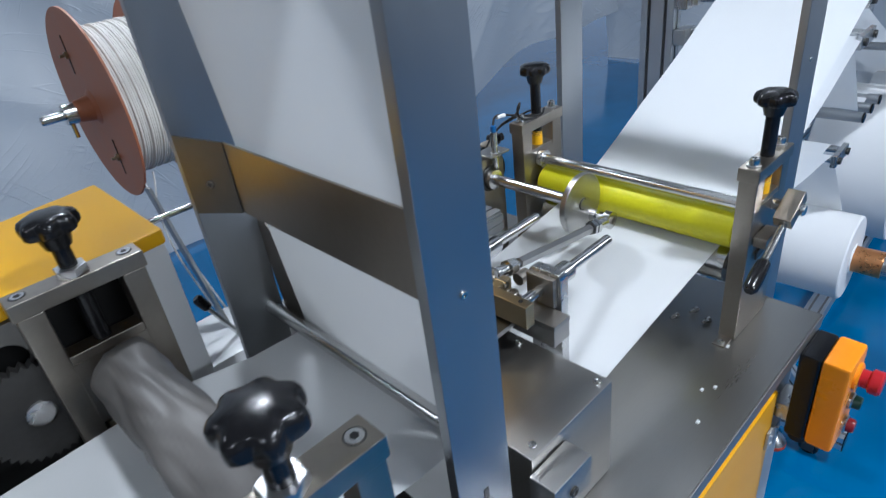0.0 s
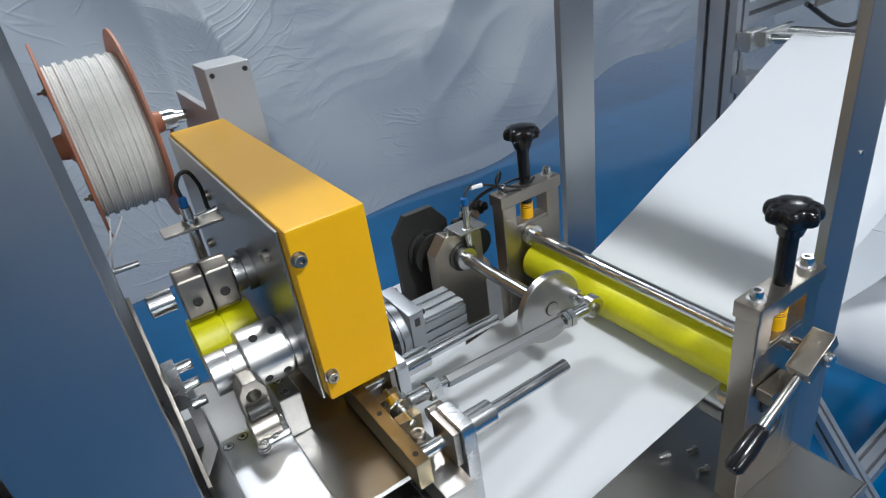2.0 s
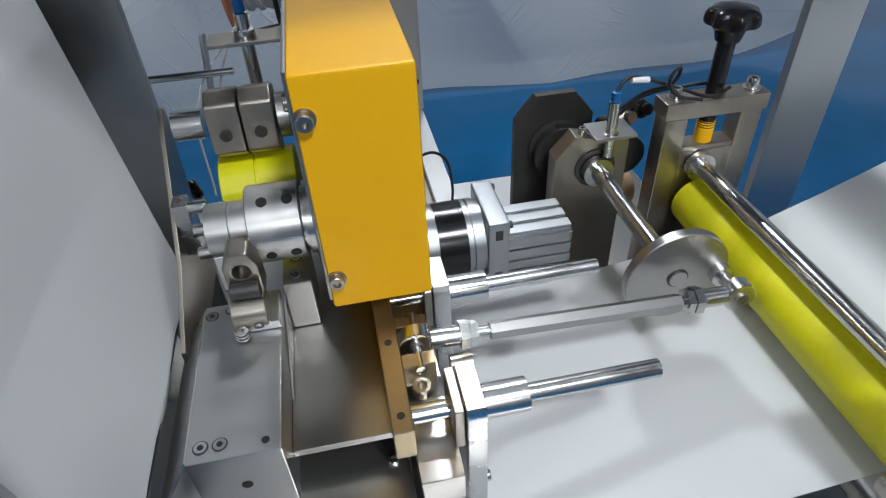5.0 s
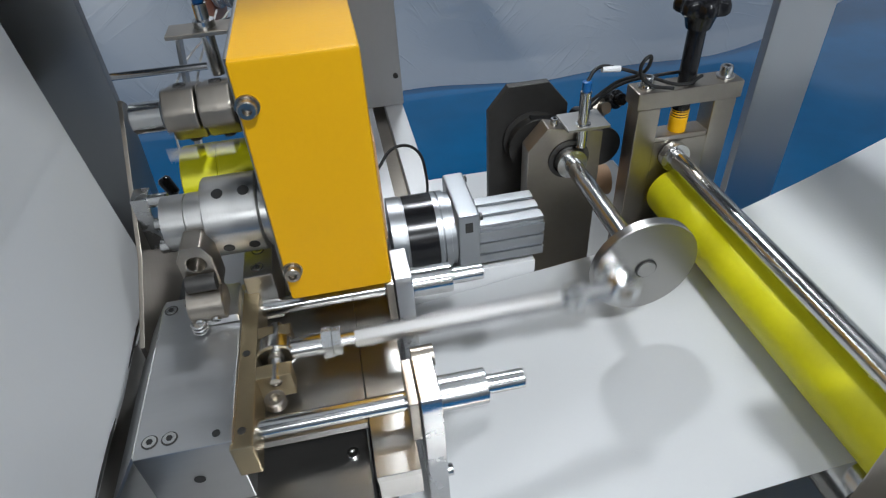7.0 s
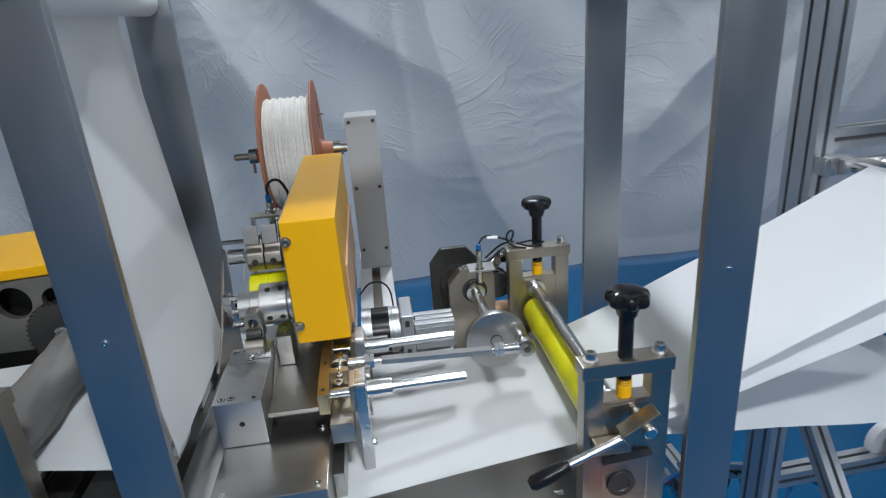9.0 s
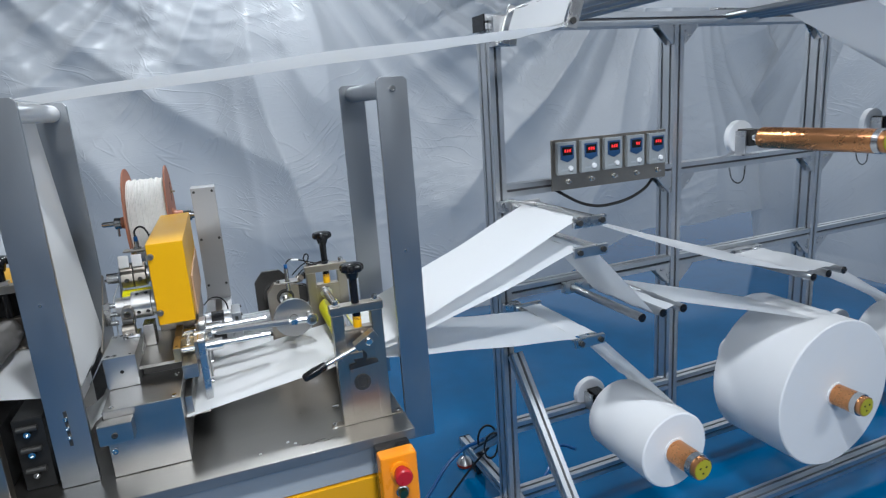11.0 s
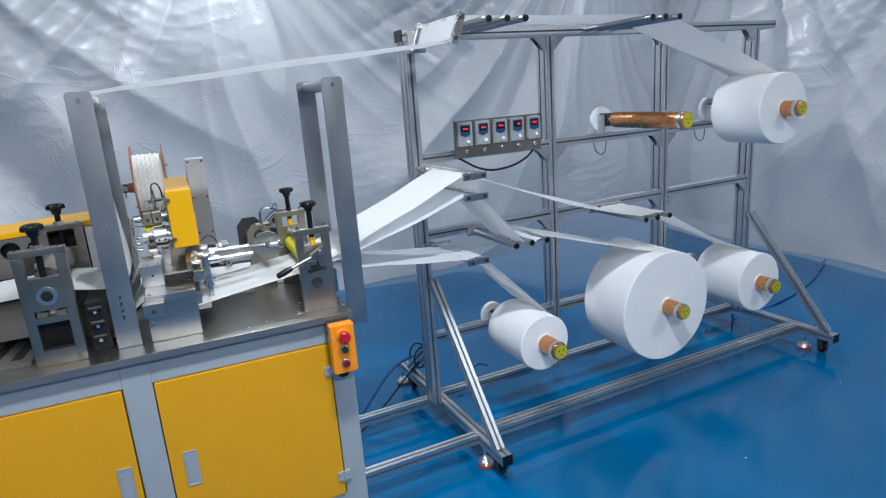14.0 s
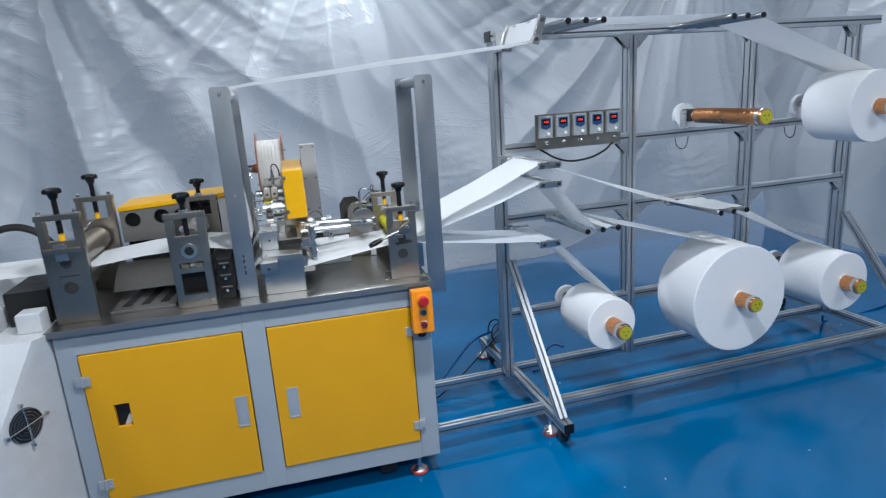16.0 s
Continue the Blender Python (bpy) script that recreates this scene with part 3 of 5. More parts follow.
def build_feed_stand():
    t = thing("feed_roller_stand", "steel feed roller stand with yellow rubber roller", "roller stand", pose(0.543, 0.32, TOP))
    fa = side_frame(t, 0.489, 0.602, 0.108, 0.134, 1.150, 1.222, -1, (1.088, 1.13), nut=False)
    fb = side_frame(t, 0.489, 0.602, 0.508, 0.534, 1.150, 1.222, 1, (1.088, 1.13), nut=False)
    part("steel_roller", turned((0.538, 0.135, 1.071), (0, 1, 0), [(0, 0.010), (0.372, 0.010)], 24), CHROME, t, "polished steel roller")
    for y in (0.136, 0.498):
        part("roller_collar", turned((0.538, y, 1.071), (0, 1, 0), [(0, 0.0165), (0.009, 0.0165)], 24), ZINC, t)
    part("rubber_roller", turned((0.541, 0.142, 1.027), (0, 1, 0), [(0, 0.027), (0.002, 0.0295), (0.356, 0.0295), (0.358, 0.027)], 40), LIME, t, "yellow rubber roller")
    part("lower_roller", turned((0.541, 0.136, 0.965), (0, 1, 0), [(0, 0.010), (0.012, 0.010), (0.013, 0.0295), (0.357, 0.0295), (0.358, 0.010), (0.370, 0.010)], 36), CHROME, t, "bright steel counter roller")
    for y, o in ((0.1075, -1), (0.5345, 1)):
        part("bearing_cap", turned((0.541, y, 0.965), (0, o, 0), [(0, 0.019), (0.003, 0.019), (0.003, 0.012), (0.001, 0.011)], 24), DARK, t)
        part("bearing_cap", turned((0.541, y, 1.027), (0, o, 0), [(0, 0.016), (0.004, 0.016), (0.004, 0.010)], 24), DARK, t)
    for bx, by in ((0.470, 0.121), (0.620, 0.121)):
        part("bolt", screw(bx, by, TOP, (0, 0, 1), 0.006, 0.007), CHROME, t)
    part("foot_plate", box(0.462, 0.628, 0.112, 0.131, TOP + 0.0002, TOP + 0.003, 0.0008), NICKEL, t)
    part("foot_plate", box(0.462, 0.628, 0.512, 0.531, TOP + 0.0002, TOP + 0.003, 0.0008), NICKEL, t)
    # clamp lever in front
    lv = part("lever_block", plate([(0.524, 1.069), (0.570, 1.097), (0.580, 1.080), (0.534, 1.052)], "y", 0.070, 0.095, 0.002), NICKEL, t, "clamping block with pivot")
    part("pivot", turned((0.557, 0.1075, 1.074), (0, -1, 0), [(0, 0.0085), (0.042, 0.0085), (0.044, 0.0065)], 18), CHROME, lv)
    part("lever_bar", rod((0.530, 0.081, 1.060), (0.452, 0.075, 1.034), 0.0055, 14), CHROME, lv, "chrome lever")
    part("lever_grip", turned((0.460, 0.0755, 1.0365), Vector((-0.075, -0.004, -0.029)), [(0, 0.007), (0.004, 0.009), (0.030, 0.0105), (0.050, 0.0095), (0.055, 0.006)], 18), BLACK, lv, "black lever grip")
    part("cam_block", box(0.498, 0.545, 0.088, 0.1075, 1.030, 1.046, 0.002), NICKEL, t)
    part("clevis", plate([(0.515, 1.012), (0.562, 1.018), (0.580, 1.014), (0.582, 1.006), (0.562, 1.004), (0.515, 1.000)], "y", 0.104, 0.1075, 0.001), DARK, t)
    for sx, sy in ((0.487, 0.205), (0.505, 0.160), (0.520, 0.188)):
        sc = rod((sx - 0.007, sy + 0.003, TOP + 0.005), (sx + 0.002, sy, TOP + 0.005), 0.003, 12)
        rod((sx + 0.002, sy, TOP + 0.005), (sx + 0.007, sy - 0.002, TOP + 0.005), 0.0049, 12, bm=sc)
        solid("loose_screw", sc, CHROME, "loose steel cap screw lying on the worktop", "screw", pose(sx, sy, TOP), "loose screws on the worktop")


def build_left_stands():
    t = thing("press_roller_stand", "steel roller stand with smooth roller and star knobs", "roller stand", pose(-0.225, 0.32, TOP))
    for y0, o in ((0.098, -1), (0.522, 1)):
        f_ = side_frame(t, -0.292, -0.160, y0, y0 + 0.028, 1.212, 1.262, o, (1.118, 1.19), 0.030, nut=True, gold=False, more=((0.913, 0.994), (1.012, 1.033)))
        part("bearing_cap", turned((-0.226, y0 if o < 0 else y0 + 0.028, 1.074), (0, o, 0), [(0, 0.027), (0.004, 0.027), (0.004, 0.019), (0.001, 0.018)], 28), ZINC, f_, "bearing ring")
        part("bearing", turned((-0.226, (y0 if o < 0 else y0 + 0.028) + 0.0012 * o, 1.074), (0, o, 0), [(0, 0.0155), (0.001, 0.0155), (0.0015, 0.006)], 24), MATBLACK, f_, "dark bearing bore")
        for gx in (-0.262, -0.216):
            part("spacer", box(gx, gx + 0.026, y0 + 0.006, y0 + 0.022, 1.0125, 1.026, 0.001), BRASS, f_, "gold spacer block")
    # plain matt black block behind the openings of the side frames
    part("black_block", box(-0.275, -0.180, 0.150, 0.500, TOP + 0.0005, 0.998, 0.003), MATBLACK, t, "matt black block between the frames")
    sleeve = turned((-0.226, 0.128, 1.105), (0, 1, 0), [(0, 0.012), (0.030, 0.012), (0.033, 0.030)] + [(0.035 + 0.32 * i / 40, 0.035) for i in range(41)] + [(0.358, 0.030), (0.360, 0.012), (0.392, 0.012)], 56)
    for v in sleeve.verts:
        dx, dz = v.co.x + 0.226, v.co.z - 1.105
        if math.hypot(dx, dz) > 0.02:
            a = math.atan2(dz, dx)
            k = 1 + 0.16 * abs(noise.noise((2.2 * math.cos(a) + v.co.y * 9, 2.2 * math.sin(a), v.co.y * 14))) - 0.05 * math.sin(3 * a + v.co.y * 30)
            v.co.x, v.co.z = -0.226 + dx * k, 1.105 + dz * k
    part("wrapped_roller", sleeve, GREYPVC, t, "roller wrapped in wrinkled grey sleeve", sharp=70)
    part("lower_roller", turned((-0.226, 0.128, 1.035), (0, 1, 0), [(0, 0.028), (0.392, 0.028)], 32), CHROME, t)
    u = thing("draw_roller_stand", "steel draw roller stand with grey roller and star knobs", "roller stand", pose(-0.62, 0.32, TOP))
    for y0, o in ((0.098, -1), (0.522, 1)):
        f_ = side_frame(u, -0.688, -0.553, y0, y0 + 0.028, 1.250, 1.318, o, (1.150, 1.21), 0.030, nut=False, gold=True)
        for bz, br in ((0.995, 0.022), (1.083, 0.018)):
            part("bearing_cap", turned((-0.621, y0 if o < 0 else y0 + 0.028, bz), (0, o, 0), [(0, br), (0.003, br), (0.003, br * 0.72), (0.001, br * 0.68)], 28), DARK, f_)
        part("seam", box(-0.650, -0.588, y0 - 0.0008 if o < 0 else y0 + 0.027, y0 + 0.001 if o < 0 else y0 + 0.0288, 1.034, 1.038), DARK, f_)
        if o < 0:
            part("cam_block", box(-0.682, -0.565, y0 - 0.018, y0 - 0.0005, 1.118, 1.136, 0.002), NICKEL, f_, "steel cam bar with bolts")
            part("cam_block", box(-0.645, -0.605, y0 - 0.014, y0 - 0.0005, 1.092, 1.150, 0.002), ZINC, f_)
        else:
            part("lever_bar", rod((-0.64, y0, 1.15), (-0.665, y0 - 0.10, 1.12), 0.005, 12), CHROME, f_)
    part("grey_roller", turned((-0.621, 0.128, 1.085), (0, 1, 0), [(0, 0.012), (0.02, 0.012), (0.022, 0.044), (0.37, 0.044), (0.372, 0.012), (0.392, 0.012)], 40), NICKEL, u, "dark steel roller")
    part("lower_roller", turned((-0.621, 0.128, 0.995), (0, 1, 0), [(0, 0.040), (0.392, 0.040)], 40), NICKEL, u)


def build_gear_housing():
    """The yellow-topped housing behind the left stands."""
    g = thing("gear_housing", "yellow-topped gear housing with round openings in its steel side", "machine housing", pose(-0.33, 0.66, TOP))
    part("side_plate", plate([(-0.545, 1.045), (-0.300, 1.045), (-0.285, 1.06), (-0.270, 1.10), (-0.270, 1.184), (-0.545, 1.171)], "y", 0.552, 0.566, 0.001, holes=((-0.498, 1.135, 0.030), (-0.385, 1.138, 0.030), (-0.315, 1.138, 0.022))), PLATE, g, "steel side plate with two round holes")
    part("cover", plate([(-0.55, 1.172), (-0.120, 1.192), (-0.120, 1.212), (-0.55, 1.192)], "y", 0.555, 0.80, 0.004), YELLOW, g, "yellow enamelled lid")
    part("back", box(-0.545, -0.125, 0.72, 0.80, TOP + 0.0005, 1.17, 0.003), YELLOW, g)
    # added black block: stands for the shade inside the open housing
    part("inside_shade", box(-0.540, -0.130, 0.60, 0.719, TOP + 0.0005, 1.168), MATBLACK, g)
    part("end_panel", box(-0.158, -0.120, 0.5665, 0.80, TOP + 0.0005, 1.188, 0.002), WHITE, g)
    gear = bmesh.new()
    ring = []
    for i in range(80):
        r = 0.062 if i % 2 else 0.056
        ring.append((-0.312 + r * math.cos(2 * math.pi * i / 80), 1.076 + r * math.sin(2 * math.pi * i / 80)))
    plate(ring, "y", 0.537, 0.5515, 0.0, gear)
    wheel = part("gear", gear, DARK, g, "dark toothed gear")
    part("hub", turned((-0.312, 0.537, 1.076), (0, -1, 0), [(0, 0.015), (0.003, 0.015), (0.004, 0.012)], 24), ZINC, wheel, "bright hub washer")
    # trough and slotted beams under the web
    b = thing("slotted_bed", "grey steel bed with slanted slots below the web", "machine bed", pose(-0.42, 0.34, TOP))
    part("bed_plate", plate([(-0.53, 0.14), (-0.31, 0.14), (-0.31, 0.50), (-0.53, 0.50)], "z", TOP + 0.0003, TOP + 0.012, 0.001), PLATE, b)
    for k in range(3):
        bx = -0.50 + 0.065 * k
        part("slot", plate([(bx, 0.18), (bx + 0.03, 0.18), (bx + 0.055, 0.44), (bx + 0.025, 0.44)], "z", TOP + 0.0121, TOP + 0.0135), MATBLACK, b, "dark slanted slot")
    rows = []
    for i in range(13):
        k = i / 12
        yy = 0.300 + 0.21 * k
        zz = 0.900 + 0.080 * math.sin(math.pi * (0.02 + 0.62 * k))
        rows.append([(-0.552 + 0.245 * j / 4, yy, zz) for j in range(5)])
    part("chute", sheet(rows, 0.002), PLATE, b, "curved grey steel chute under the web")
    part("rail", box(-0.30, -0.285, 0.20, 0.50, TOP + 0.0003, TOP + 0.05, 0.001), STEEL, b)
    # mechanism with springs and screws between the stand and the uprights
    s = thing("spring_mechanism", "black spring and screw mechanism beside the upright", "mechanism", pose(-0.12, 0.15, TOP))
    part("block", box(-0.150, -0.095, 0.150, 0.30, TOP + 0.0005, 1.02, 0.003), MATBLACK, s)
    for k in range(3):
        z = 0.90 + 0.045 * k
        part("screw", screw(-0.124, 0.150, z, (0, -1, 0), 0.007, 0.010), CHROME, s)
        part("spring", rod((-0.140, 0.143, z + 0.012), (-0.105, 0.143, z + 0.012), 0.006, 10), DARK, s)


def build_neighbour():
    """The next machine's white enclosure that joins the cabinet."""
    n = thing("side_enclosure", "pale grey machine enclosure with a round fan grille", "machine housing", pose(-1.2, 0.35, 0))
    # front slopes back above, and the corner beside the cabinet is cut off at an angle
    bm = plate([(0.80, 0.08), (-0.30, 0.08), (-0.30, 0.415), (-0.02, 0.861), (0.80, 0.861)], "x", -1.7, -0.45)
    for co_, no in (((-0.708, 0.02, 0.5), (0.866, -0.5, 0)), ((-0.708, 0, 0.5), (1, 0, 0))):
        cut = bmesh.ops.bisect_plane(bm, geom=bm.verts[:] + bm.edges[:] + bm.faces[:], plane_co=co_, plane_no=no, clear_outer=True)
        bmesh.ops.edgenet_fill(bm, edges=[e for e in cut["geom_cut"] if isinstance(e, bmesh.types.BMEdge)])
    bmesh.ops.recalc_face_normals(bm, faces=bm.faces[:])
    part("shell", bm, PALE, n)
    part("corner_post", box(-0.80, -0.722, 0.06, 0.14, 0.8612, 0.93, 0.006), PALE, n)
    face = Matrix.Translation((-0.775, -0.096, 0.605)) @ Matrix.Rotation(radians(60), 4, "Z")
    part("fan", turned((0, 0, 0), (0, -1, 0), [(0, 0.058), (0.003, 0.058), (0.003, 0.05), (0.001, 0.048)], 28), MATBLACK, n, "black fan", face)
    gr = bmesh.new()
    for r in (0.012, 0.023, 0.034, 0.045, 0.056):
        pts = [(r * math.cos(a), -0.008, r * math.sin(a)) for a in [2 * math.pi * i / 24 for i in range(25)]]
        for p, q in zip(pts, pts[1:]):
            rod(p, q, 0.0011, 6, bm=gr)
    for a in range(4):
        c, s_ = math.cos(a * math.pi / 2 + 0.08), math.sin(a * math.pi / 2 + 0.08)
        rod((0, -0.010, 0), (0.074 * c, -0.010, 0.074 * s_), 0.0024, 8, bm=gr)
        rod((0.074 * c, 0.0, 0.074 * s_), (0.074 * c, -0.013, 0.074 * s_), 0.0055, 10, bm=gr)
    part("grille", gr, CHROME, n, "chrome wire fan grille", face)
    # the well is a solid black block; its shade is put into the colour
    part("well_shade_block", box(-0.86, -0.722, 0.16, 0.52, 0.8612, 0.985, 0.004), MATBLACK, n, "black block that stands for the shaded well under the web")
    part("chute", plate([(-1.6, 0.8615), (-0.872, 0.8615), (-0.872, 0.93), (-0.95, 0.99), (-1.6, 1.0)], "y", 0.10, 0.55, 0.005), PALE, n)
    w = thing("hand_wheel", "black hoop at the far end of the machine", "wheel", pose(-0.95, 0.5, 0.95))
    hoop = [(-0.90 + 0.15 * math.cos(a), 0.45, 1.0 + 0.17 * math.sin(a)) for a in [math.pi * (0.05 + 0.9 * i / 8) for i in range(9)]]
    part("rim", tube(hoop, 0.014), MATBLACK, w)


build_cabinet()
build_stop_box()
build_uprights()
build_feed_stand()
build_left_stands()
build_gear_housing()
build_neighbour()

# ---- tooling on the worktop ----
CRANK = (0.428, 1.066)
PIN_R, LINK, EYE_Z, REST = 0.040, 0.287, 1.078, 0.0


def build_tool_base():
    t = thing("tool_base", "stepped steel tool base bolted to the worktop", "machine base", pose(0.09, 0.35, TOP))
    part("base_cover", box(0.014, 0.162, 0.122, 0.60, TOP + 0.0005, 1.013, 0.002), STEEL, t, "brushed steel cover box")
    part("step_block", box(0.006, 0.070, 0.088, 0.1215, 0.955, 0.998, 0.003), STEEL, t)
    part("bolt", screw(0.036, 0.088, 0.974, (0, -1, 0), 0.006, 0.003), DARK, t)
    part("bolt", screw(0.025, 0.122, 0.925, (0, -1, 0), 0.0065, 0.005), CHROME, t)
    part("upper_block", box(0.011, 0.076, 0.231, 0.385, 1.0135, 1.085, 0.0015), GROUND, t, "ground steel plate with countersunk screws")
    part("trough_floor", box(0.0765, 0.1655, 0.252, 0.48, 1.040, 1.047, 0.0006), TABLE, t, "stained steel trough floor")
    part("trough_floor", box(0.166, 0.198, 0.205, 0.48, 1.040, 1.0468, 0.0006), TABLE, t, "narrow stained steel trough strip")
    part("trough_support", box(0.078, 0.196, 0.285, 0.478, 1.0135, 1.0395), DARK, t, "dark support under the trough")
    part("side_flap", sheet([[(0.0102, 0.234, 1.084), (0.0102, 0.382, 1.084)], [(-0.020, 0.226, 1.036), (-0.020, 0.382, 1.036)]], 0.002), GROUND, t, "sloping steel flap beside the plate")
    part("plate_flap", plate([(0.300, 1.048), (0.385, 1.048), (0.385, 1.083)], "x", 0.0765, 0.0785, 0.0004), STEEL, t, "bent triangular steel flap")
    for bx, by in ((0.149, 0.134), (0.030, 0.134), (0.149, 0.25)):
        part("bolt", screw(bx, by, 1.013, (0, 0, 1), 0.005, 0.003), CHROME, t)
    for bx, by in ((0.021, 0.243), (0.034, 0.243), (0.018, 0.372), (0.034, 0.376)):
        flush_bolt(t, bx, by, 1.0851)
    part("hole", rod((0.065, 0.240, 1.0845), (0.065, 0.240, 1.0856), 0.0028, 12), MATBLACK, t)
    part("hole", rod((0.045, 0.2312, 1.05), (0.045, 0.2305, 1.05), 0.004, 12), MATBLACK, t)
    # rear frame that carries the gear box
    part("rear_frame", box(0.105, 0.200, 0.48, 0.76, 1.0135, 1.10, 0.002), NICKEL, t)
    part("lower_plate", box(0.162, 0.205, 0.262, 0.60, 0.90, 0.935, 0.001), STEEL, t)
    part("mouth_plate", box(0.1665, 0.198, 0.206, 0.2845, 1.015, 1.0395, 0.0008), STEEL, t, "steel mouth plate over the web")
    part("exit_guide", box(0.1625, 0.178, 0.18, 0.30, 0.935, 0.985, 0.001), STEEL, t)


def build_gear_box():
    g = thing("yellow_gear_box", "bright yellow gear box cover on a steel plate", "gear box", pose(0.16, 0.55, 1.10))
    cov = plate([(0.1215, 1.1065), (0.2015, 1.1065), (0.2015, 1.3015), (0.1215, 1.3015)], "y", 0.335, 0.79, 0.003)
    part("cover", cov, YELLOW, g, "bright yellow enamelled cover")
    part("plate", box(0.118, 0.1213, 0.352, 0.785, 1.10, 1.297, 0.001), STEEL, g, "brushed steel side plate")
    part("plate", box(0.2017, 0.206, 0.40, 0.74, 1.10, 1.20, 0.001), TAN, g, "tan side panel")
    for bz in (1.272, 1.137):
        bolt = part("bolt", screw(0.128, 0.3335, bz, (0, -1, 0), 0.0062, 0.006), NICKEL, g)
        part("washer", turned((0.128, 0.335, bz), (0, -1, 0), [(0, 0.0078), (0.0015, 0.0076)], 20), NICKEL, bolt)
    for by, bz in ((0.40, 1.255), (0.62, 1.255), (0.72, 1.15)):
        part("bolt", screw(0.118, by, bz, (-1, 0, 0), 0.007, 0.007), NICKEL, g)
    # middle shaft with clamping collars
    y, z = 0.410, 1.146
    part("shaft", turned((0.1178, y, z), (-1, 0, 0), [(0, 0.031), (0.008, 0.031), (0.0085, 0.027), (0.0105, 0.027), (0.011, 0.032), (0.012, 0.033), (0.053, 0.033), (0.054, 0.032), (0.055, 0.0225), (0.068, 0.0225), (0.0685, 0.021), (0.0695, 0.021), (0.070, 0.0225), (0.088, 0.0225), (0.089, 0.012)], 40), SATIN, g, "turned steel shaft with collars")
    for a in (115, 200, 320):
        dy, dz = math.cos(radians(a)), math.sin(radians(a))
        for x in (0.098, 0.078):
            part("set_screw_hole", rod((x, y + 0.0325 * dy, z + 0.0325 * dz), (x, y + 0.0334 * dy, z + 0.0334 * dz), 0.0045, 14), MATBLACK, g)
    # rubber press wheels and the anvil drum
    part("lime_roller", turned((0.102, 0.500, 1.128), (-1, 0, 0), [(0, 0.034), (0.001, 0.035), (0.034, 0.035), (0.0345, 0.0335), (0.0365, 0.0335), (0.037, 0.035), (0.068, 0.035), (0.069, 0.034)], 36), LIME, g, "yellow rubber press wheel")
    # fixed shaft of the upper wheel
    part("upper_shaft", turned((0.1178, 0.505, 1.197), (-1, 0, 0), [(0, 0.025), (0.010, 0.025), (0.0105, 0.019), (0.012, 0.019), (0.0125, 0.021), (0.022, 0.021), (0.0225, 0.019)], 28), SATIN, g)
    part("sensor_plate", box(0.045, 0.112, 0.530, 0.560, 1.252, 1.256, 0.0008), NICKEL, g)
    s = part("sensor", turned((0.078, 0.546, 1.212), (0, 0, 1), [(0, 0.006), (0.036, 0.006), (0.037, 0.0095), (0.050, 0.0095), (0.051, 0.006), (0.064, 0.006), (0.065, 0.004)], 16), CHROME, g, "proximity sensor with blue cap")
    part("sensor_cap", turned((0.078, 0.546, 1.277), (0, 0, 1), [(0, 0.005), (0.010, 0.005), (0.012, 0.003)], 14), HOSE, s)
    part("sensor_cable", tube([(0.078, 0.546, 1.288), (0.078, 0.550, 1.302), (0.090, 0.562, 1.310), (0.104, 0.58, 1.29), (0.108, 0.59, 1.25)], 0.0025), MATBLACK, g)
    part("thread_pin", rod((0.117, 0.585, 1.248), (0.058, 0.585, 1.240), 0.0045, 12), CHROME, g)
    # tension fork below the shaft
    fork = part("roller_fork", plate([(0.0420, 1.112), (0.0480, 1.112), (0.0480, 1.124), (0.0630, 1.124), (0.0630, 1.112), (0.0690, 1.112), (0.0690, 1.144), (0.063, 1.156), (0.048, 1.156), (0.0420, 1.144)], "y", 0.358, 0.382, 0.0015, holes=((0.0555, 1.139, 0.007),)), NICKEL, g, "grey steel fork with a small roller")
    part("fork_wheel", rod((0.0440, 0.354, 1.124), (0.0670, 0.354, 1.124), 0.0070, 20, bevel=0.001), DARK, fork, "small dark roller")
    stop = part("stop_block", turned((0.0690, 0.354, 1.103), (-1, 0, 0), [(0, 0.0135), (0.001, 0.0145), (0.027, 0.0145), (0.028, 0.0135)], 32), NICKEL, g, "grey rounded stop")
    for x in (0.048, 0.060):
        part("bolt", screw(x, 0.3415, 1.096, (0, -0.85, -0.5), 0.0040, 0.002), CHROME, stop)
    for k in range(3):
        part("spring_turn", turned((0.046, 0.340, 1.0865 + 0.0035 * k), (0, 0, 1), [(0, 0.005), (0.0008, 0.0062), (0.0018, 0.0062), (0.0026, 0.005)], 16), CHROME, g)
    fb = part("fork_block", box(0.079, 0.104, 0.380, 0.43, 1.0475, 1.100, 0.002), STEEL, g)
    for by in (0.392, 0.415):
        flush_bolt(fb, 0.091, by, 1.1001)
    part("square_block", box(0.050, 0.076, 0.345, 0.384, 1.0855, 1.094, 0.0015), ZINC, g)
    part("bolt", screw(0.062, 0.362, 1.094, (0, 0, 1), 0.004, 0.004), CHROME, g)
    part("side_bracket", plate([(0.36, 1.014), (0.52, 1.014), (0.545, 1.195), (0.535, 1.203), (0.43, 1.10), (0.36, 1.06)], "x", -0.014, -0.010, 0.0005), NICKEL, g, "bent steel side bracket")
    part("screw_block", box(-0.0098, 0.004, 0.455, 0.475, 1.09, 1.145, 0.001), ZINC, g)
    for k in range(3):
        part("bolt", screw(0.004, 0.462 - 0.008 * k, 1.138 - 0.020 * k, (1, 0, 0), 0.006, 0.016), CHROME, g)
    # jaw wheel that turns in steps
    own = pose(0.060, 0.505, 1.197)
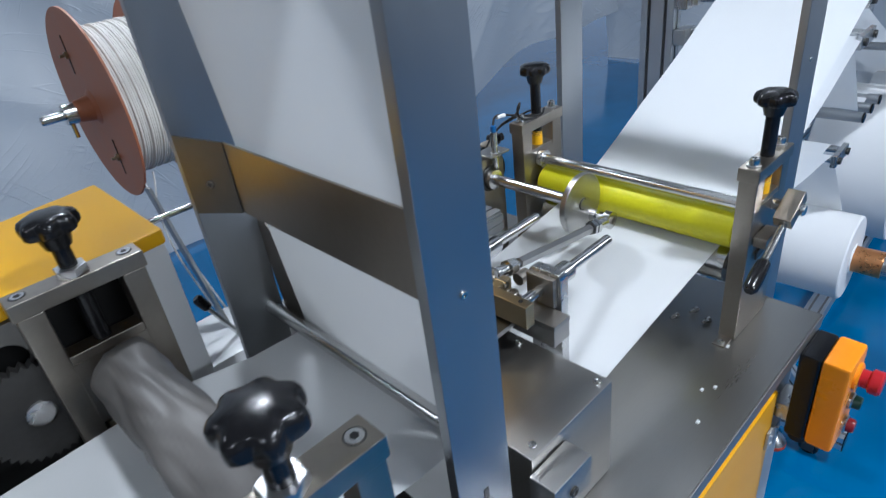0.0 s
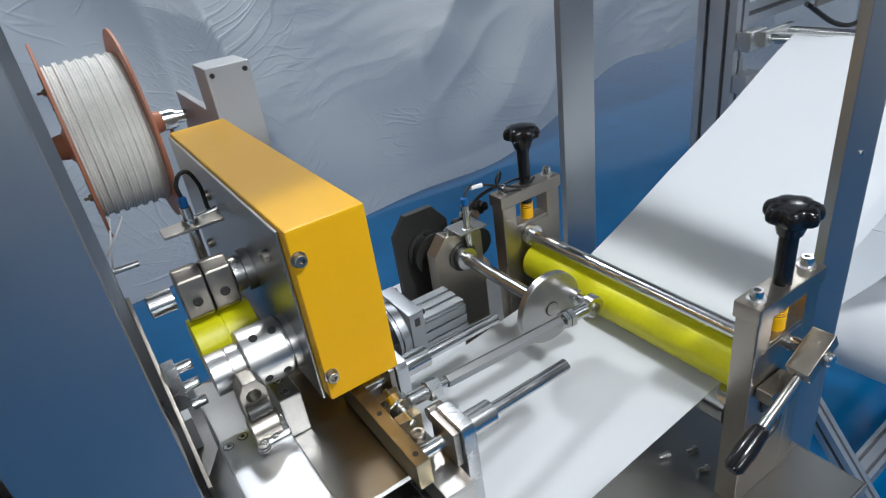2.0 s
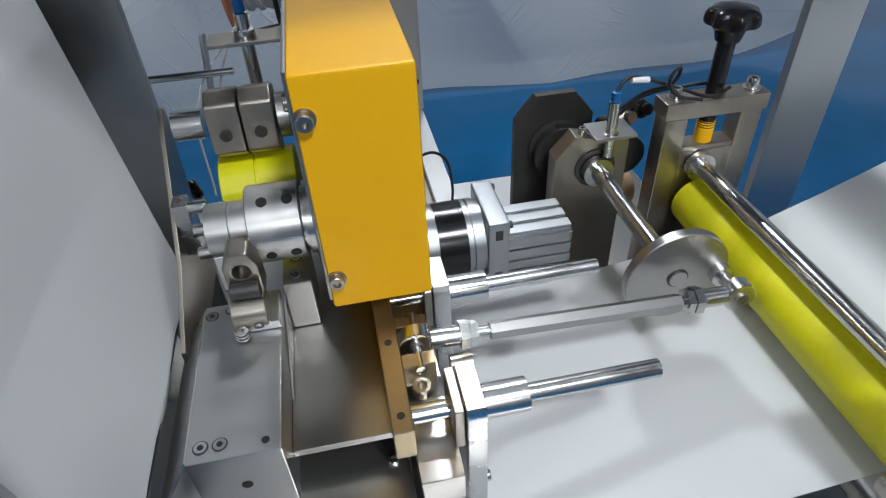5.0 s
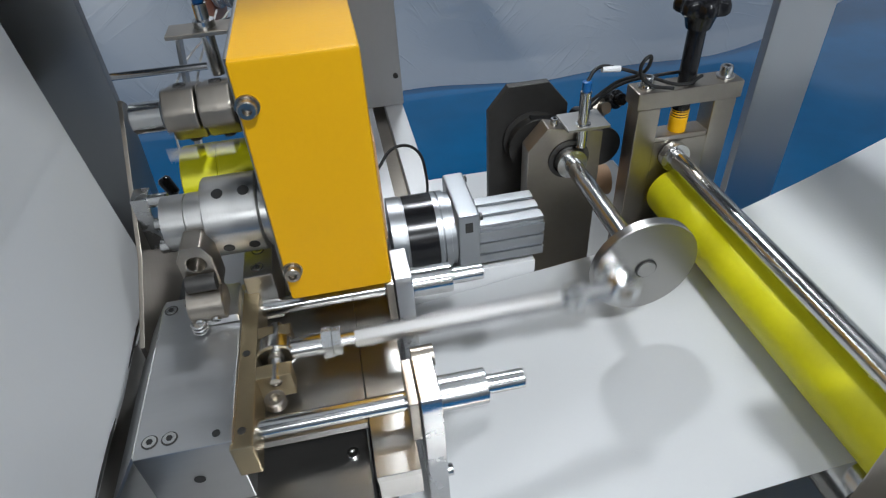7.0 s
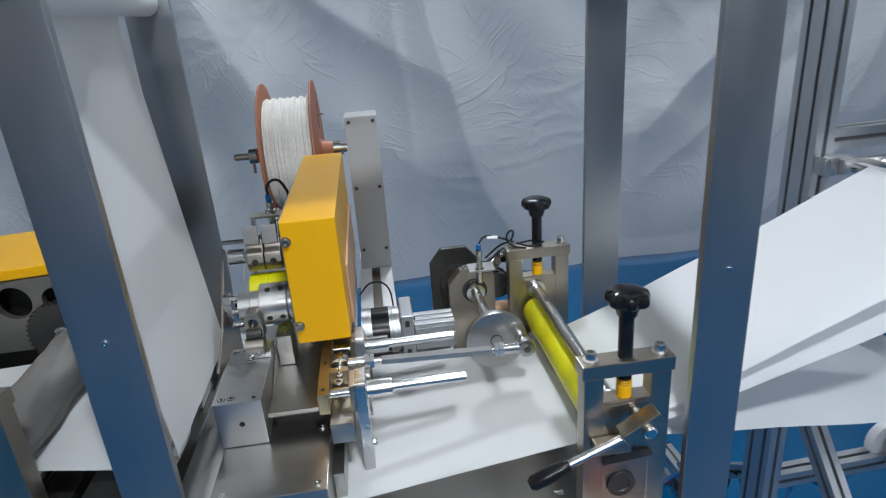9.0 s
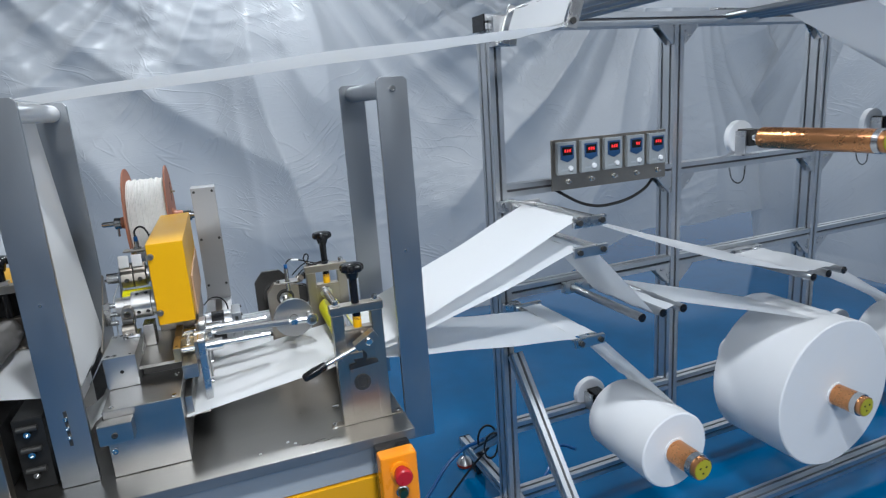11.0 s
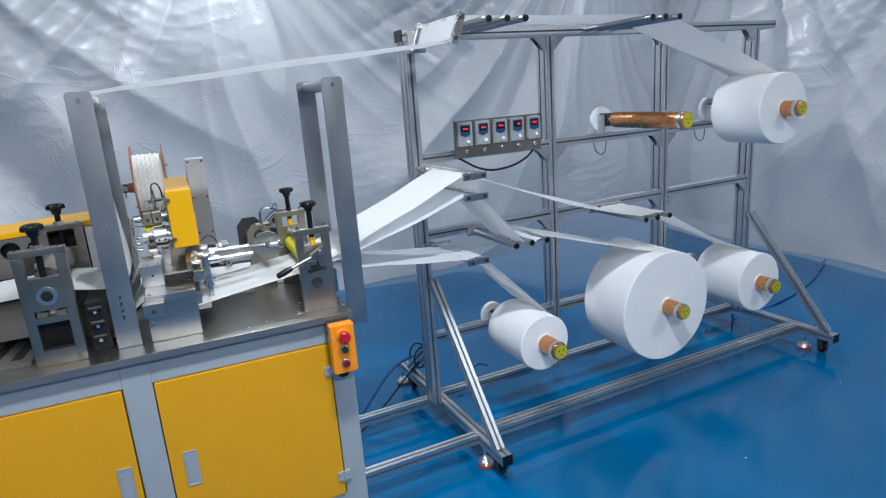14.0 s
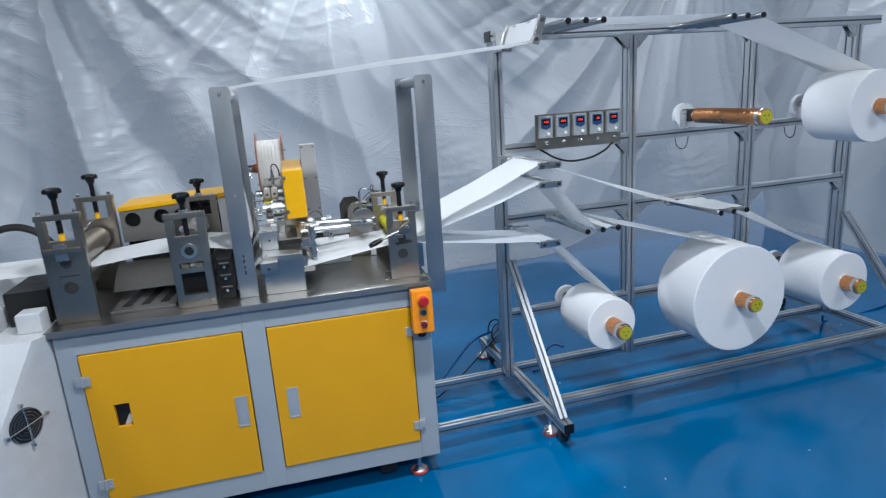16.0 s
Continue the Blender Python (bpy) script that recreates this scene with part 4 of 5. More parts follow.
    prof = [(0.505 + 0.78 * y_, 1.197 + 0.78 * z_) for y_, z_ in ((-0.024, -0.030), (0.006, -0.040), (0.026, -0.030), (0.030, 0.0), (0.034, 0.026), (0.012, 0.042), (-0.010, 0.040), (-0.016, 0.020), (-0.028, 0.012), (-0.033, -0.010))]
    wheel = part("jaw_wheel", plate(prof, "x", 0.036, 0.0645, 0.0025), NICKEL, g, "grey steel jaw wheel", own=own)
    part("jaw", plate([(p, q) for p, q in prof], "x", 0.0655, 0.094, 0.0025), NICKEL, wheel)
    for x0, x1 in ((0.038, 0.062), (0.068, 0.092)):
        part("fin", plate([(0.4775, 1.225), (0.4815, 1.223), (0.4885, 1.253), (0.4845, 1.2545)], "x", x0, x1, 0.0006), STEEL, wheel, "bent steel fin")
    part("hub", turned((0.030, 0.505, 1.197), (-1, 0, 0), [(0, 0.0135), (0.026, 0.0135), (0.027, 0.011)], 24), CHROME, wheel)
    for x in (0.050, 0.080):
        part("bolt", screw(x, 0.480, 1.192, (0, -1, -0.1), 0.0055, 0.002), DARK, wheel)
        part("bolt", screw(x, 0.529, 1.20, (0, 1, 0), 0.0055, 0.002), DARK, wheel)
    return wheel


def build_motor():
    m = thing("servo_motor", "servo motor with silver planetary gearbox", "motor", pose(0.30, 0.5, 0.95))
    y, z = 0.497, 1.027
    part("gearbox", turned((0.2135, y, z), (1, 0, 0), [(0, 0.043), (0.014, 0.043), (0.0145, 0.041), (0.0165, 0.041)], 40), ALU, m, "silver gearbox ring")
    part("ring", turned((0.230, y, z), (1, 0, 0), [(0, 0.0425), (0.031, 0.0425)], 40), BLACK, m, "black ring")
    part("barrel", turned((0.2612, y, z), (1, 0, 0), [(0, 0.0425), (0.004, 0.0425), (0.0045, 0.040), (0.006, 0.040), (0.0065, 0.0425), (0.013, 0.0425), (0.0135, 0.040), (0.019, 0.040)], 40), ALU, m, "silver grooved barrel")
    fl = part("flange", box(0.2805, 0.304, y - 0.042, y + 0.042, z - 0.043, z + 0.043, 0.003), ALU, m)
    for dz in (-0.028, 0.028):
        part("bolt_hole", box(0.288, 0.296, y - 0.0425, y - 0.0415, z + dz - 0.006, z + dz + 0.006), DARK, fl)
    body = part("motor_body", box(0.3045, 0.378, y - 0.027, y + 0.029, z - 0.034, z + 0.012, 0.002), ALU, m, "ribbed aluminium motor body")
    for k in range(3):
        part("rib", box(0.305, 0.378, y - 0.0305, y - 0.0272, z - 0.033 + 0.0155 * k, z - 0.022 + 0.0155 * k, 0.001), ALU, body)
        part("rib", box(0.305, 0.378, y - 0.026 + 0.019 * k, y - 0.012 + 0.019 * k, z + 0.0122, z + 0.0155, 0.001), ALU, body)
    part("mount", box(0.22, 0.37, y - 0.03, y + 0.03, TOP + 0.0005, z - 0.042, 0.002), WHITE, m)
    for dy in (-1, 1):
        part("bolt", screw(0.3041, y + 0.036 * dy, z + 0.036, (1, 0, 0), 0.004, 0.003), DARK, m)
    part("cable", tube([(0.212, 0.56, 1.075), (0.235, 0.585, 1.085), (0.262, 0.60, 1.07), (0.272, 0.60, 1.03), (0.270, 0.60, 0.99)], 0.0018), MATBLACK, m, "thin black cable")
    # aluminium rails that run back to the spool post
    r = thing("aluminium_rail", "white aluminium rail behind the motor", "rail", pose(0.245, 0.75, TOP))
    part("rail", box(0.206, 0.232, 0.545, 1.19, 0.955, 1.000, 0.001), WHITE, r)
    part("rail", box(0.252, 0.280, 0.545, 1.19, 0.955, 1.000, 0.001), WHITE, r)
    part("web", box(0.2325, 0.2515, 0.545, 1.19, 0.958, 0.988), NICKEL, r)
    part("stand", box(0.215, 0.272, 0.56, 0.80, TOP + 0.0005, 0.9545, 0.002), WHITE, r)
    part("end_plate", box(0.30, 0.47, 0.58, 0.80, TOP + 0.0005, 0.895, 0.002), WHITE, r, "white mounting block")


def build_spool():
    p = thing("spool_post", "grey steel box post carrying the cord spool", "post", pose(0.246, 0.93, 1.0))
    part("box", box(0.211, 0.282, 0.864, 0.940, 1.001, 1.362, 0.002), PANEL, p, "grey steel box")
    for bx in (0.220, 0.273):
        for bz in (1.05, 1.20, 1.35):
            part("bolt", screw(bx, 0.864, bz, (0, -1, 0), 0.004, 0.003), DARK, p)
    y, z = 1.14, 1.243
    part("axle_bracket", box(0.212, 0.224, 0.9405, 1.175, 1.20, 1.285, 0.002), PANEL, p, "side bracket of the axle")
    part("axle", turned((0.211, y, z), (-1, 0, 0), [(0, 0.012), (0.020, 0.012), (0.021, 0.018), (0.040, 0.018), (0.041, 0.009), (0.300, 0.009), (0.305, 0.007)], 24), CHROME, p, "steel axle")
    own = pose(0.06, y, z)
    s = thing("cord_spool", "brown fibre spool wound with white elastic cord", "spool", own)
    for x, lab in ((0.000, "brown flange"), (0.126, "brown flange")):
        fl = part("flange", turned((x, y, z), (1, 0, 0), [(0, 0.179), (0.0005, 0.180), (0.0045, 0.180), (0.005, 0.179)], 64), FIBRE, s, lab)
        o = -1 if x < 0.05 else 1
        part("hub", turned((x if o < 0 else x + 0.005, y, z), (o, 0, 0), [(0, 0.034), (0.006, 0.024), (0.030, 0.020), (0.034, 0.018)], 28), FIBRE, fl)
        part("clamp_collar", turned((x + 0.034 * o if o < 0 else x + 0.039, y, z), (o, 0, 0), [(0, 0.020), (0.020, 0.020), (0.021, 0.016)], 28), CHROME, fl, "steel clamping collar")
        part("clamp_screw", rod((x - 0.046 if o < 0 else x + 0.05, y, z - 0.018), (x - 0.046 if o < 0 else x + 0.05, y, z - 0.045), 0.004, 10), CHROME, fl)
        for a in (70, 250):
            cy, cz = y + 0.10 * math.cos(radians(a)), z + 0.10 * math.sin(radians(a))
            xs = x - 0.0008 if o < 0 else x + 0.0055
            part("slot", box(xs - 0.0004, xs + 0.0006, cy - 0.002, cy + 0.002, cz - 0.035, cz + 0.035), MATBLACK, fl, "dark slot with a nut")
            part("nut", turned((xs, cy, cz), (o, 0, 0), [(0, 0.007), (0.005, 0.007), (0.006, 0.003), (0.014, 0.003)], 6), BRASS, fl)
    # wound cord: a helix of rounded turns
    out = [(0, 0.136)]
    n = 26
    for k in range(n):
        r = 0.140 + 0.0025 * math.sin(k * 1.7) + 0.001 * math.sin(k * 5.1)
        a, w = 0.121 * k / n, 0.121 / n
        out += [(a + w * 0.1, r - 0.002), (a + w * 0.3, r), (a + w * 0.7, r), (a + w * 0.9, r - 0.002)]
    out.append((0.121, 0.136))
    part("cord", turned((0.005, y, z), (1, 0, 0), out, 48), THREAD, s, "white elastic cord in tight turns")
    # cord led down to the tool
    c = thing("cord_guide", "grey guide arm with the white cord running down", "guide", pose(-0.03, 0.8, 1.0))
    part("arm", plate([(0.89, 1.145), (0.915, 1.14), (0.765, 0.930), (0.74, 0.930)], "x", -0.030, -0.024, 0.001), ALU, c)
    part("cord", tube([(0.010, 1.05, 1.12), (-0.022, 0.88, 1.06), (-0.020, 0.75, 0.955)], 0.0018), THREAD, c, "white cord")
    part("cord", tube([(0.03, 1.04, 1.12), (-0.045, 0.82, 1.07), (-0.040, 0.745, 0.97)], 0.0016), THREAD, c, "white cord")
    part("guide_rod", rod((-0.11, 0.80, 1.126), (0.02, 0.80, 1.125), 0.005, 12), CHROME, c)
    lv = part("lever", rod((-0.055, 0.72, 0.985), (-0.020, 0.70, 0.910), 0.004, 12), CHROME, c, "small lever with black grip")
    part("grip", turned((-0.066, 0.727, 1.010), Vector((0.030, -0.018, -0.065)), [(0, 0.006), (0.004, 0.009), (0.025, 0.008), (0.028, 0.005)], 14), BLACK, lv)
    part("foot", box(-0.10, 0.0, 0.66, 0.80, TOP + 0.0005, 0.925, 0.002), WHITE, c)
    return s


def build_crank():
    c = thing("crank_drive", "steel crank drive with disc and slide", "crank drive", pose(0.42, 0.55, TOP))
    cx, cz = CRANK
    part("bearing_plate", plate([(0.380, TOP + 0.0005), (0.467, TOP + 0.0005), (0.467, 1.095), (0.402, 1.108), (0.380, 1.082)], "y", 0.538, 0.562, 0.0015), NICKEL, c, "grey steel bearing plate")
    part("bearing", turned((cx, 0.538, cz), (0, -1, 0), [(0, 0.024), (0.002, 0.024), (0.002, 0.019), (0.0005, 0.018)], 28), DARK, c)
    part("pulley_plate", plate([(0.352, 0.935), (0.450, 0.935), (0.450, 1.10), (0.425, 1.130), (0.376, 1.130), (0.352, 1.10)], "y", 0.605, 0.617, 0.0015), DARK, c, "dark eight-sided pulley plate")
    part("pulley", turned((0.405, 0.604, 1.062), (0, -1, 0), [(0, 0.034), (0.004, 0.036), (0.005, 0.030), (0.018, 0.030), (0.019, 0.034), (0.023, 0.034)], 36), DARK, c, "black toothed pulley")
    part("pulley", turned((0.480, 0.604, 1.055), (0, -1, 0), [(0, 0.026), (0.004, 0.026), (0.005, 0.022), (0.03, 0.022), (0.031, 0.026), (0.035, 0.026)], 30), DARK, c, "black toothed pulley")
    part("belt", plate([(0.40, 1.094), (0.485, 1.080), (0.485, 1.076), (0.40, 1.090)], "y", 0.583, 0.600, 0.0), MATBLACK, c)
    part("tan_pipe", rod((0.45, 0.60, 0.985), (0.51, 0.60, 0.985), 0.020, 20), TAN, c)
    part("sensor_plate", box(0.418, 0.466, 0.520, 0.560, 1.1085, 1.112, 0.0008), STEEL, c)
    s = part("sensor", turned((0.438, 0.530, 1.085), (0, 0, 1), [(0, 0.006), (0.024, 0.006), (0.025, 0.0085), (0.028, 0.0085), (0.029, 0.006), (0.065, 0.006), (0.066, 0.004)], 16), CHROME, c, "steel proximity sensor with blue cap")
    part("sensor_cap", turned((0.438, 0.530, 1.151), (0, 0, 1), [(0, 0.005), (0.010, 0.005), (0.011, 0.003)], 14), HOSE, s)
    part("bolt", screw(0.412, 0.548, 1.10, (0, 0, 1), 0.0045, 0.014), CHROME, c)
    cab = [[(0.438, 0.530, 1.161), (0.45, 0.535, 1.172), (0.475, 0.535, 1.168), (0.505, 0.521, 1.160), (0.530, 0.500, 1.158), (0.555, 0.510, 1.160)],
           [(0.455, 0.560, 1.12), (0.48, 0.55, 1.145), (0.50, 0.528, 1.165), (0.497, 0.518, 1.185), (0.488, 0.516, 1.175), (0.497, 0.514, 1.158), (0.52, 0.50, 1.155)],
           [(0.46, 0.575, 1.10), (0.49, 0.57, 1.13), (0.53, 0.545, 1.15), (0.553, 0.535, 1.155)]]
    for pts in cab:
        part("cable", tube(pts, 0.0019), MATBLACK, c, "thin black cable")
    part("cable_tie", rod((0.455, 0.535, 1.170), (0.475, 0.535, 1.168), 0.0033, 10), WHITE, c)
    for k in range(3):
        part("valve", turned((0.455 + 0.018 * k, 0.59, 1.09 + 0.008 * k), (0.3, -1, 0.4), [(0, 0.011), (0.018, 0.011), (0.02, 0.007), (0.028, 0.007)], 16), BLACK if k != 1 else NICKEL, c, "black pneumatic valve")
    # the turning shaft and disc
    own = pose(cx, 0.345, cz)
    bm = turned((cx, 0.352, cz), (0, -1, 0), [(0, 0.0485), (0.001, 0.0495), (0.009, 0.0495), (0.010, 0.0485)], 56)
    disc = part("crank_disc", bm, STEEL, c, "brushed steel crank disc", own=own)
    part("crank_shaft", turned((cx, 0.536, cz), (0, -1, 0), [(0, 0.0175), (0.012, 0.0175), (0.013, 0.0095), (0.183, 0.0095)], 28), CHROME, disc, "polished shaft with collar")
    part("keyed_hub", turned((cx, 0.3419, cz), (0, -1, 0), [(0, 0.010), (0.001, 0.010)], 24), DARK, disc)
    part("hub_face", turned((cx, 0.3412, cz), (0, -1, 0), [(0, 0.0085), (0.0015, 0.0085)], 24), STEEL, disc)
    px, pz = cx + PIN_R * math.cos(radians(REST)), cz + PIN_R * math.sin(radians(REST))
    pin = turned((px, 0.342, pz), (0, -1, 0), [(0, 0.0105), (0.009, 0.0105), (0.0095, 0.006), (0.026, 0.006), (0.0262, 0.0085), (0.033, 0.0085), (0.034, 0.0045), (0.040, 0.0045)], 18)
    part("crank_pin", pin, CHROME, disc, "steel crank pin with nut")
    # connecting rod, built lying along x from the slider's eye
    ye = 0.311
    ez = EYE_Z
    ex = px - math.sqrt(LINK * LINK - (pz - ez) ** 2)
    own = pose(ex, ye, ez)
    d = Vector((px - ex, 0, pz - ez)).normalized()
    a0, a1 = Vector((ex, ye, ez)), Vector((px, ye, pz))
    bm = rod(a0 + d * 0.062, a1 - d * 0.055, 0.0078, 6)
    link_ = part("connecting_rod", bm, STEEL, c, "hexagonal steel connecting rod", own=own)
    for p, s_ in ((a0, 1), (a1, -1)):
        e = bmesh.new()
        turned(p + Vector((0, 0.007, 0)), (0, -1, 0), [(0, 0.012), (0.001, 0.0145), (0.013, 0.0145), (0.014, 0.012)], 24, e)
        rod(p + d * s_ * 0.012, p + d * s_ * 0.036, 0.0085, 18, bm=e)
        rod(p + d * s_ * 0.0362, p + d * s_ * 0.044, 0.0125, 6, bm=e)
        rod(p + d * s_ * 0.0445, p + d * s_ * 0.051, 0.0115, 6, bm=e)
        rod(p + d * s_ * 0.051, p + d * s_ * 0.064, 0.005, 12, bm=e)
        part("rod_end", e, CHROME, link_, "chromed rod end with lock nuts")
        part("bearing_ball", turned(p + Vector((0, 0.009, 0)), (0, -1, 0), [(0, 0.006), (0.018, 0.006)], 18), NICKEL, link_)
    # slider with the two guide rods
    own = pose(ex, ye, ez)
    bm = box(ex - 0.030, ex - 0.014, 0.226, 0.395, 1.050, 1.082, 0.0015)
    box(ex - 0.0142, ex + 0.012, 0.325, 0.337, 1.058, 1.082, 0.001, bm)
    box(ex - 0.0142, ex + 0.012, 0.283, 0.296, 1.058, 1.082, 0.001, bm)
    slider = part("slider", bm, BRASS, c, "gold-coloured slider bar", own=own)
    part("eye_bolt", rod((ex, 0.340, ez), (ex, 0.280, ez), 0.0045, 14), CHROME, slider)
    for gy in (0.249, 0.374):
        part("guide_rod", rod((ex - 0.024, gy, 1.068), (0.363, gy, 1.068), 0.0074, 20, bevel=0.0008), CHROME, slider, "polished guide rod")
    part("bolt", screw(ex - 0.002, 0.270, 1.066, (0, 0, 1), 0.008, 0.008), NICKEL, slider)
    for by in (0.24, 0.311, 0.385):
        part("bolt", screw(ex - 0.022, by, 1.0822, (0, 0, 1), 0.003, 0.0006), DARK, slider)
    # fixed bearings of the rods
    for gy, y0, y1 in ((0.249, 0.222, 0.272), (0.374, 0.350, 0.398)):
        b = part("bearing_block", plate([(y0, 0.945), (y1, 0.945), (y1, 1.088), (y1 - 0.005, 1.094), (y0 + 0.004, 1.094), (y0, 1.085)], "x", 0.204, 0.219, 0.001), ZINC, c, "bright steel bearing block")
        part("square_flange", box(0.196, 0.2035, gy - 0.021, gy + 0.021, 1.047, 1.089, 0.001), NICKEL, b)
        part("bushing", rod((0.219, gy, 1.068), (0.256, gy, 1.068), 0.0135, 24, bevel=0.001), CHROME, b, "polished linear bushing")
        part("bolt", screw(0.219, gy - 0.012, 0.985, (1, 0, 0), 0.005, 0.006), CHROME, b)
    part("stop_screw", rod((0.206, 0.293, 1.062), (0.224, 0.293, 1.062), 0.009, 18), NICKEL, c)
    return disc, link_, slider


def crank_angle(t):
    """Degrees that the crank has turned since rest, one quick turn every 0.5445 s."""
    steps = ((-0.12, 0), (-0.085, 20), (-0.06, 70), (-0.025, 160), (0.0, 220), (0.02, 265), (0.045, 300), (0.08, 337), (0.12, 360))
    k = round((t - 0.49) / 0.5445)
    d = t - (0.49 + 0.5445 * k)
    return 360 * k + float(np.interp(d, [s[0] for s in steps], [s[1] for s in steps]))


build_tool_base()
WHEEL = build_gear_box()
build_motor()
SPOOL = build_spool()
DISC, ROD, SLIDER = build_crank()

# ---- the unwinding rack ----
RACK = pose(1.10, 0.55, 0, 0, 0, 2.2)


def profile_bm(p, q, w, h):
    """An extruded bar with a groove along each side, from p to q; w across, h upright."""
    p, q = Vector(p), Vector(q)
    d = (q - p)
    n = d.normalized()
    side = n.cross(Vector((0, 0, 1)))
    if side.length < 0.05:
        side = Vector((1, 0, 0))
    side.normalize()
    up = side.cross(n).normalized()
    g, dp = 0.0042, 0.006

    def half(span, n_):
        cuts = [(-span / 2 + span * (2 * i + 1) / (2 * n_)) for i in range(n_)]
        return cuts

    pts = []
    nw, nh = (1 if w < 0.06 else 2), (1 if h < 0.06 else 2)
    for c in half(w, nw):
        pts += [(c - g, -h / 2), (c - g, -h / 2 + dp), (c + g, -h / 2 + dp), (c + g, -h / 2)]
    prof = [(-w / 2, -h / 2)] + pts + [(w / 2, -h / 2)]
    for c in half(h, nh):
        prof += [(w / 2, c - g), (w / 2 - dp, c - g), (w / 2 - dp, c + g), (w / 2, c + g)]
    prof.append((w / 2, h / 2))
    for c in half(w, nw)[::-1]:
        prof += [(c + g, h / 2), (c + g, h / 2 - dp), (c - g, h / 2 - dp), (c - g, h / 2)]
    prof.append((-w / 2, h / 2))
    for c in half(h, nh)[::-1]:
        prof += [(-w / 2, c + g), (-w / 2 + dp, c + g), (-w / 2 + dp, c - g), (-w / 2, c - g)]
    bm = bmesh.new()
    a = [bm.verts.new(p + side * u + up * v) for u, v in prof]
    b = [bm.verts.new(q + side * u + up * v) for u, v in prof]
    k = len(prof)
    for i in range(k):
        f = bm.faces.new((a[i], a[(i + 1) % k], b[(i + 1) % k], b[i]))
        mid = [prof[i], prof[(i + 1) % k]]
        # groove floors take the second material, darkened for shade
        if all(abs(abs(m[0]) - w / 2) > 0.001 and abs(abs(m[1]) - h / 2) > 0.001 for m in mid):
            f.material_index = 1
    bm.faces.new(a[::-1])
    bm.faces.new(b)
    bmesh.ops.recalc_face_normals(bm, faces=bm.faces[:])
    return bm


def rack_bar(parent, name, p, q, w=0.04, h=0.04, label=""):
    return part(name, profile_bm(p, q, w, h), [PROFILE, GROOVE_SHADE], parent, label, RACK)


def corner_bracket(parent, u, v, z, du, dz, depth=0.034):
    """A cast triangular bracket in the corner of a bar and a post."""
    bm = plate([(u, z), (u + 0.062 * du, z), (u + 0.062 * du, z + 0.008 * dz), (u + 0.008 * du, z + 0.062 * dz), (u, z + 0.062 * dz)], "y", v, v + 0.004)
    plate([(u, z), (u + 0.062 * du, z), (u + 0.062 * du, z + 0.008 * dz), (u + 0.008 * du, z + 0.062 * dz), (u, z + 0.062 * dz)], "y", v + depth - 0.004, v + depth, bm=bm)
    box(min(u, u + 0.005 * du), max(u, u + 0.005 * du), v + 0.004, v + depth - 0.004, min(z, z + 0.062 * dz), max(z, z + 0.062 * dz), 0, bm)
    box(min(u, u + 0.062 * du), max(u, u + 0.062 * du), v + 0.004, v + depth - 0.004, min(z, z + 0.005 * dz), max(z, z + 0.005 * dz), 0, bm)
    ob = part("corner_bracket", bm, ZINC, parent, "cast aluminium corner bracket", RACK)
    part("bolt", screw(u + 0.03 * du, v + depth / 2, z + 0.005 * dz, (0, 0, dz), 0.006, 0.006), CHROME, ob, space=RACK)
    part("bolt", screw(u + 0.005 * du, v + depth / 2, z + 0.03 * dz, (du, 0, 0), 0.006, 0.006), CHROME, ob, space=RACK)


POSTS = ((0.018, 0.04), (0.715, 0.04), (1.432, 0.04), (2.10, 0.04))


